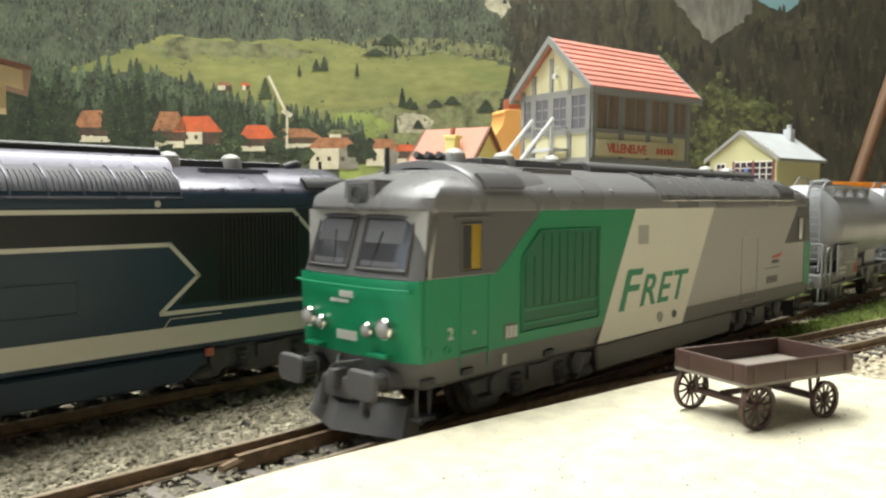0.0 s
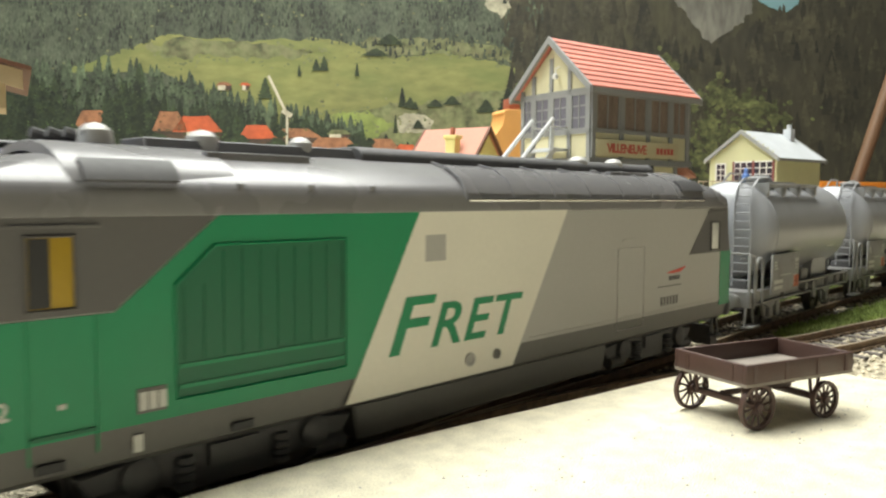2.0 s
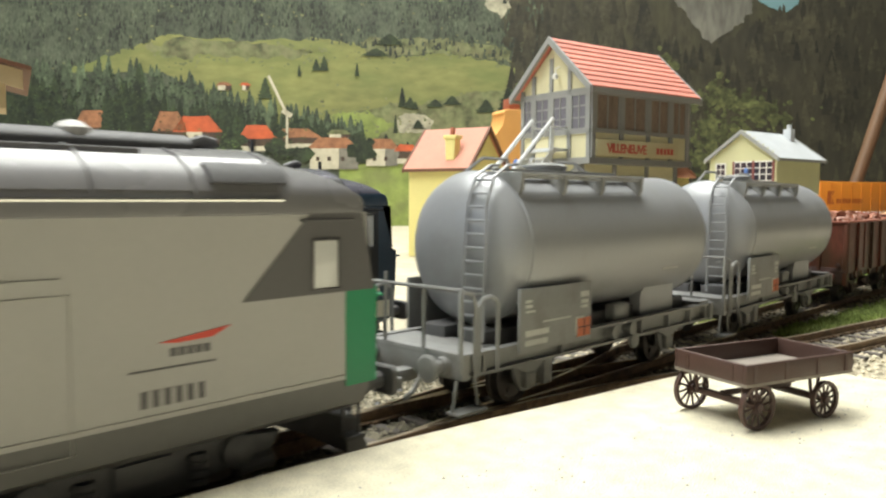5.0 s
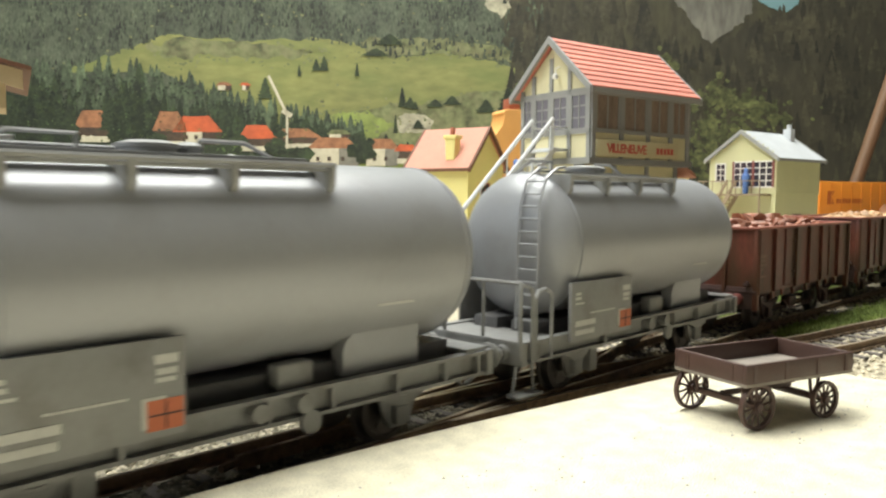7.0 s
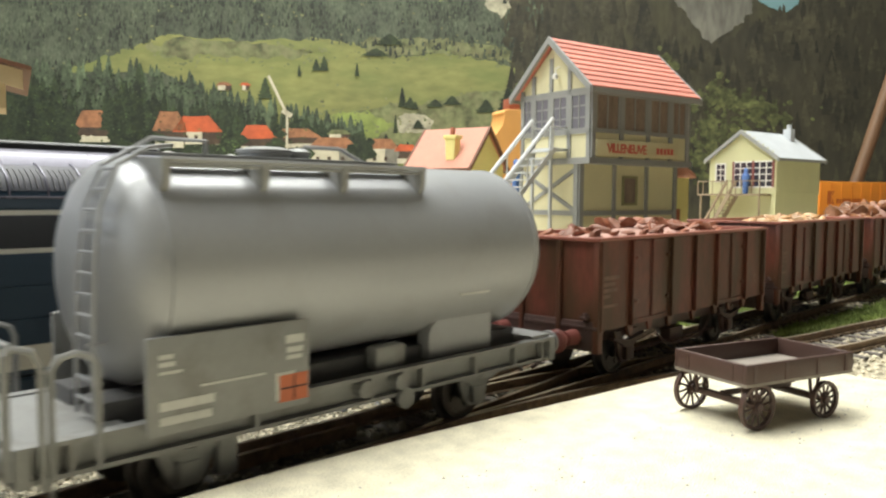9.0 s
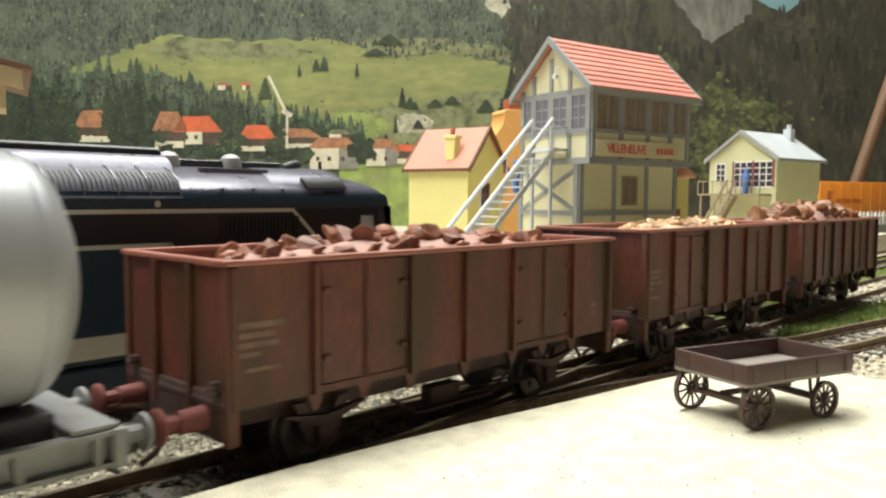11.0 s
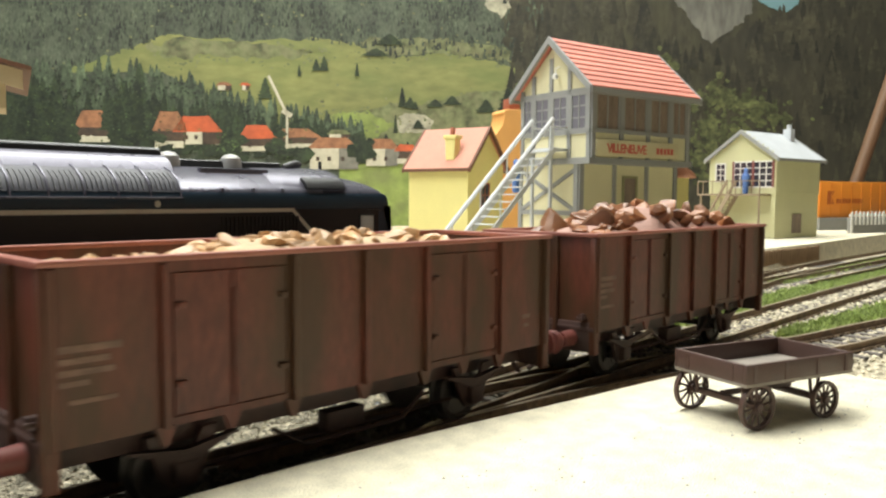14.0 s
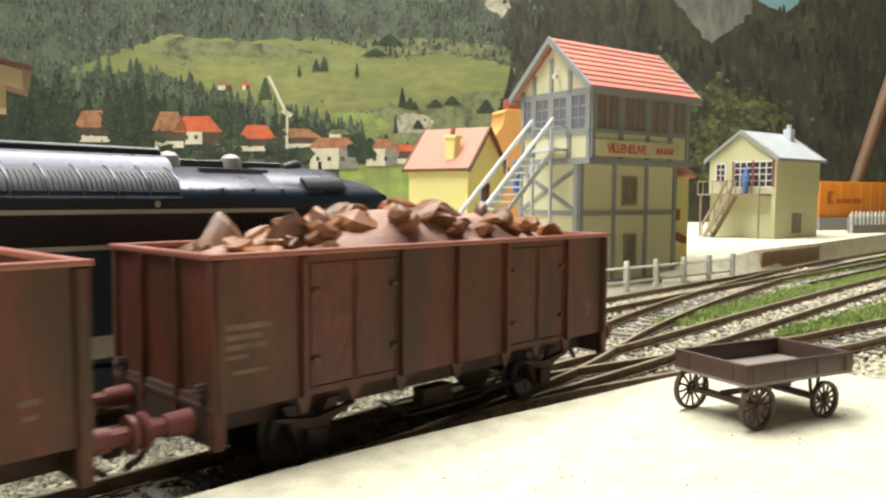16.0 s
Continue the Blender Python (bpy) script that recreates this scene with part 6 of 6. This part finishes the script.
revolve(fig, [(1.5, 0), (2.2, 1), (2.3, 9), (3.0, 12), (3.0, 15.5), (1.4, 17.2), (1.6, 18.4), (1.7, 20), (0.4, 21.4)], 12)
fm = mesh_of("figurine", fig, M_BLUEFIG)
fp = frame_pose(o.x, o.y, -0.004, AZ_B) @ pose(-0.021, 0.026, 0.0500) @ Matrix.Diagonal((0.85, 0.85, 0.85, 1))
tagged(piece("figurine", fm, None, fp), "plain blue toy figure on the stair", "figurine")

# annex behind the signal box and ochre chimney house
an = thing("annex", "low yellow annex with a pink roof behind the signal box", "house", frame_pose(o.x, o.y, -0.004, AZ_B) @ pose(0.086, 0.012, 0))
bm = B()
prism(bm, [(0, 0), (22, 0), (22, 60), (0, 60)], "y", 0, 30)
part("wall", bm, M_YWALL2, an)
bm = B()
prism(bm, [(-3, 60), (11, 67), (25, 60), (25, 62), (11, 69), (-3, 62)], "y", -3, 33)
part("roof", bm, M_ROOFRED, an)
bm = B()
prism(bm, [(4, 24), (16, 20), (16, 24), (4, 28)], "y", -4, 0)
box(bm, 8, 13, -1, 0, 34, 41)
part("porch", bm, M_BRICKC, an)
ch_ = thing("chimney_stack", "ochre plastered chimney breast with brick cap", "chimney", frame_pose(0.588, 0.458, -0.004, 118))
bm = B()
prism(bm, [(-26, 0), (26, 0), (26, 131), (-6, 131), (-8, 128), (-6, 126), (-8, 116), (-17, 103), (-26, 98)], "y", 0, 30, 0.5)
part("breast", bm, M_OCHRE, ch_)
bm = B()
box(bm, 0, 12, 6, 20, 131, 142, 0.4)
part("cap", bm, M_BRICKC, ch_)

# small yellow house with a red roof beside the stair
hs = thing("yellow_house", "small yellow house with a faded red roof", "house", frame_pose(0.4420, 0.3850, -0.004, 172))
bm = B()
prism(bm, [(0, 0), (52, 0), (52, 72), (26, 101), (0, 72)], "x", -56, 0)
part("wall", bm, M_YWALL2, hs)
pitched_roof(hs, -56, 0, 0, 52, 72, 101, 3.5, M_ROOFRED, 0, M_ROOFBR, 1.2)
win(hs, "x", 18, 30, 40, 58, 0.2, M_WINDARK, M_BRICKC, 1, 1, 1)
bm = B()
prism(bm, [(-22, 76), (-14, 76), (-13.4, 94), (-22.6, 94)], "y", 2, 10, 0.3)
box(bm, -23.6, -12.4, 1, 11, 92, 95, 0.3)
cp = part("chimney", bm, M_YWALL2, hs)
bm = B()
revolve(bm, [(2, 95), (2, 100), (1.4, 101)], 10, "z", (-18, 6, 0))
part("chimney_pot", bm, M_BRICKC, cp)

# far platform, cabin on it
bm = B()
ptop = [(392, 199), (420, 199), (450, 196), (500, 190), (540, 186), (600, 184), (900, 190), (1100, 420), (800, 560), (640, 420), (560, 275)]
pbot = [(368, 186), (410, 186), (448, 184), (496, 184), (540, 184), (600, 182), (900, 188), (1110, 420), (800, 570), (630, 430), (540, 280)]
pmid = [((a[0] + b[0]) / 2, (a[1] + b[1]) / 2) for a, b in zip(ptop, pbot)]
pz = [0.0, 1.5, 6.0, 10.5, 11.0, 11.0, 11.0, 11.0, 11.0, 11.0, 8.0]
loft(bm, [[(*q, GZ - 0.5) for q in pbot], [(*q, (GZ + z) / 2) for q, z in zip(pmid, pz)], [(*q, z) for q, z in zip(ptop, pz)]], caps=False)
tv = [V(bm, *q, z) for q, z in zip(ptop, pz)]
bmesh.ops.triangulate(bm, faces=[bm.faces.new(tv)])
single("platform", bm, M_SAND, "far sandy platform under the small cabin", "platform")
bm = B()
for k in range(26):
    x = 500 + k * 4
    y = 186.6 - k * 0.12
    box(bm, x, x + 3.7, y - 1.2, y + 0.6, GZ, 9.5 + rs.uniform(-0.4, 0.4), 0.2)
single("platform_edge", bm, mat("brown edge stones", (0.34, 0.23, 0.135), 0.9, var=0.3, big=150), "brown stone edge of the far platform", "platform")
AZ_C = 100
cb = thing("signal_cabin", "small lemon yellow signal cabin with grey roof", "cabin", frame_pose(0.642, 0.229, 0.011, AZ_C))
CL, CW, CE, CR = 68, 60, 67, 88
bm = B()
prism(bm, [(0, 0), (CW, 0), (CW, 36), (0, 36)], "x", 0, CL)
part("lower_wall", bm, M_CABWALL, cb)
bm = B()
prism(bm, [(-0.8, 36), (CW + 0.8, 36), (CW + 0.8, CE), (CW / 2, CR), (-0.8, CE)], "x", -1.0, CL)
part("upper_wall", bm, M_CABWALL, cb)
for k in range(18):
    bm = B()
    z = 37 + k * 2.9
    hw = CW / 2 + 0.6 if z < CE else (CW / 2 + 0.6) * (CR - z) / (CR - CE)
    if hw > 2:
        box(bm, -1.3, -0.9, CW / 2 - hw, CW / 2 + hw, z, z + 2.4)
        part("board", bm, M_CABWALL, cb)
for k in range(22):
    bm = B()
    x = 0.5 + k * 3.05
    box(bm, x, x + 2.6, -1.2, -0.7, 37, CE - 2)
    part("board", bm, M_CABWALL, cb)
win(cb, "x", 2, 37, 42, 63, -1.3, M_WINDARK, M_WHITE, 5, 3)
win(cb, "x", 45, 54, 47, 62, -1.3, M_WINDARK, M_WHITE, 1, 2)
bm = B()
box(bm, -2.1, -1.3, 18.4, 20.4, 42, 63.5)
for yy in (1.6, 37.4):
    box(bm, -2.1, -1.3, yy - 0.9, yy + 0.9, 42, 63.5)
part("mullion", bm, M_BOARDBR, cb)
bm = B()
box(bm, 26, 40, -0.9, 0.2, 4, 20)
part("door", bm, M_WARMIN, cb)
pitched_roof(cb, 0, CL, 0, CW, CE, CR, 4, M_SLATE, 0, M_TIMBER, 1.2)
bm = B()
box(bm, CL - 12, CL - 5, 20, 27, CR - 8, CR + 5, 0.3)
cyl(bm, (CL - 8.5, 23.5, CR + 4), (CL - 8.5, 23.5, CR + 9), 2, 8)
part("chimney", bm, M_SLATE, cb)
bm = B()
box(bm, -16, -1, 4, 62, 35, 36.4)
tube(bm, [(-15.5, 5, 36), (-15.5, 5, 47), (-15.5, 62, 47), (-15.5, 62, 36)], 0.6, 5)
for k in range(6):
    tube(bm, [(-15.5, 12 + 9 * k, 36), (-15.5, 12 + 9 * k, 47)], 0.45, 4)
for yy in (6, 60):
    tube(bm, [(-14, yy, 0), (-14, yy, 35)], 0.9, 5)
part("balcony", bm, M_CSTAIR, cb)
cst = thing("cabin_stair", "pale wooden stair up to the cabin balcony", "stairs", frame_pose(0.642, 0.229, 0.011, AZ_C) @ pose(-0.022, 0.060, 0, 0, 0, -90))
stairs(cst, 12, 0, 34, 36, 0, 6, 12, M_CSTAIR, 11)
tagged(piece("figurine", fm, None, frame_pose(0.642, 0.229, 0.011, AZ_C) @ pose(-0.008, 0.022, 0.0364)), "plain blue toy figure on the balcony", "figurine")

# white fence before the signal box
fn = thing("white_fence", "white post and rail fence before the signal box", "fence")
fa, fb = Vector((0.300, 0.204)), Vector((0.450, 0.184))
for k in range(7):
    p = fa.lerp(fb, k / 6)
    bm = B()
    prism(bm, [(p.x * 1000 - 1.2, p.y * 1000 - 1.2), (p.x * 1000 + 1.2, p.y * 1000 - 1.2), (p.x * 1000 + 1.2, p.y * 1000 + 1.2), (p.x * 1000 - 1.2, p.y * 1000 + 1.2)], "z", GZ, 11.5, 0.2)
    part("post", bm, M_CREAM, fn)
for z in (1.0, 8.0):
    bm = B()
    tube(bm, [(fa.x * 1000, fa.y * 1000, z), (fb.x * 1000, fb.y * 1000, z)], 0.7, 4)
    part("rail", bm, M_CREAM, fn)

# orange container on a grey base and the white railing before it
oc = thing("orange_container", "bright orange container with a dark mark", "container", frame_pose(0.86, 0.262, 0.020, 112))
bm = B()
box(bm, 0, 150, 0, 30, 4, 42, 0.8)
part("box", bm, M_CONT, oc)
bm = B()
prism(bm, [(12, 32), (22, 32), (18, 26), (22, 18), (12, 18)], "y", -0.4, 0.1)
part("mark", bm, M_CONTD, oc)
bm = B()
for k in range(9):
    box(bm, 26 + k * 4.6, 29.4 + k * 4.6, -0.4, 0.1, 19, 24)
part("marking", bm, M_CONTD, oc)
for k in range(10):
    bm = B()
    box(bm, 2 + k * 15.5, 3 + k * 15.5, -0.5, 0.1, 5, 41)
    part("rib", bm, M_CONT, oc)
bs = thing("concrete_base", "grey concrete base under the container", "plinth", frame_pose(0.86, 0.262, 0.011, 112))
bm = B()
box(bm, -6, 170, -6, 40, -12, 13)
part("block", bm, M_CONCRETE, bs)
wr = thing("white_railing", "white picket railing on a grey wall", "railing", frame_pose(0.80, 0.215, 0.011, 112))
bm = B()
box(bm, 0, 170, 0, 2, 16, 18)
part("rail", bm, M_WHITE, wr)
for k in range(30):
    bm = B()
    prism(bm, [(k * 5.6, -10 if k == 0 else 8), (k * 5.6 + 2.6, -10 if k == 0 else 8), (k * 5.6 + 2.6, 19), (k * 5.6 + 1.3, 21), (k * 5.6, 19)], "y", -0.8, 0)
    part("picket", bm, M_WHITE, wr)
bm = B()
box(bm, 3, 170, 0.4, 6, -16, 15)
part("wall", bm, M_CONCRETE, wr)

# leaning wooden pole by the backdrop
wp = thing("wooden_pole", "leaning brown wooden pole before the backdrop", "pole")
bm = B()
cyl(bm, (1000, 283, -4), (1090, 216, 330), 7.5, 12)
part("pole", bm, M_WOOD, wp)

# station canopy corner
cn = thing("station_canopy", "cream station canopy with a red brown roof edge", "canopy", pose(0.148, 0.434, -0.004))
cn.rotation_euler = (0, 0, radians(-18))
bm = B()
prism(bm, [(-160, 150), (4, 111.5), (4, 113.5), (-160, 153)], "y", -2, 120)
rf = part("roof", bm, M_ROOFBR, cn)
bm = B()
prism(bm, [(-160, 141), (0, 102), (0, 111.5), (-160, 149.5)], "y", 0, 3)
prism(bm, [(-160, 92), (-8, 92), (-8, 106), (-160, 140)], "y", 4, 40)
part("fascia", bm, M_CREAMWALL, cn)
bm = B()
box(bm, -160, -90, 4, 120, 0, 122)
part("wall", bm, M_CREAMWALL, cn)


# ---- movement ----
S_T = [0, 0.5, 1, 1.5, 2, 2.5, 3, 3.5, 4, 4.2, 6.3, 9.2, 11.3, 13, 14, 16]
S_M = [0.0030, 0.0212, 0.0390, 0.0566, 0.0748, 0.0935, 0.1134, 0.1370, 0.1596, 0.1694, 0.2722, 0.4078, 0.5045, 0.5832, 0.6278, 0.7208]


def gone(t):
    """Metres that the train has run at t seconds."""
    return float(np.interp(t, S_T, S_M))


def on_line(x, half):
    """A vehicle with its wheels x - half and x + half on the bent track."""
    ya, yb = (float(np.interp(q * 1000, [p.x for p in T_A], [p.y for p in T_A])) * MM for q in (x - half, x + half))
    return pose(x, (ya + yb) / 2, 0, 0, 0, math.degrees(math.atan2(yb - ya, 2 * half)))


def motions():
    train = ((green, X_LOCO), (tank_a, X_T1), (tank_b, X_T2), (open_a, X_G1), (open_b, X_G2), (open_c, X_G3), (load_a, X_G1), (load_b, X_G2), (load_c, X_G3))
    for ob, x in train:
        half = 0.060 if ob is green else 0.032
        walk(ob, [(t, on_line(x - gone(t), half)) for t in [k * 0.5 for k in range(33)]])
        for c in ob.children:
            if c.name.startswith("wheelset"):
                r, at_ = c["radius"] * MM, c.location.copy()
                walk(c, [(k * 0.2, pose(*at_, 0, -math.degrees(gone(k * 0.2) / r), 0)) for k in range(81)])


motions()
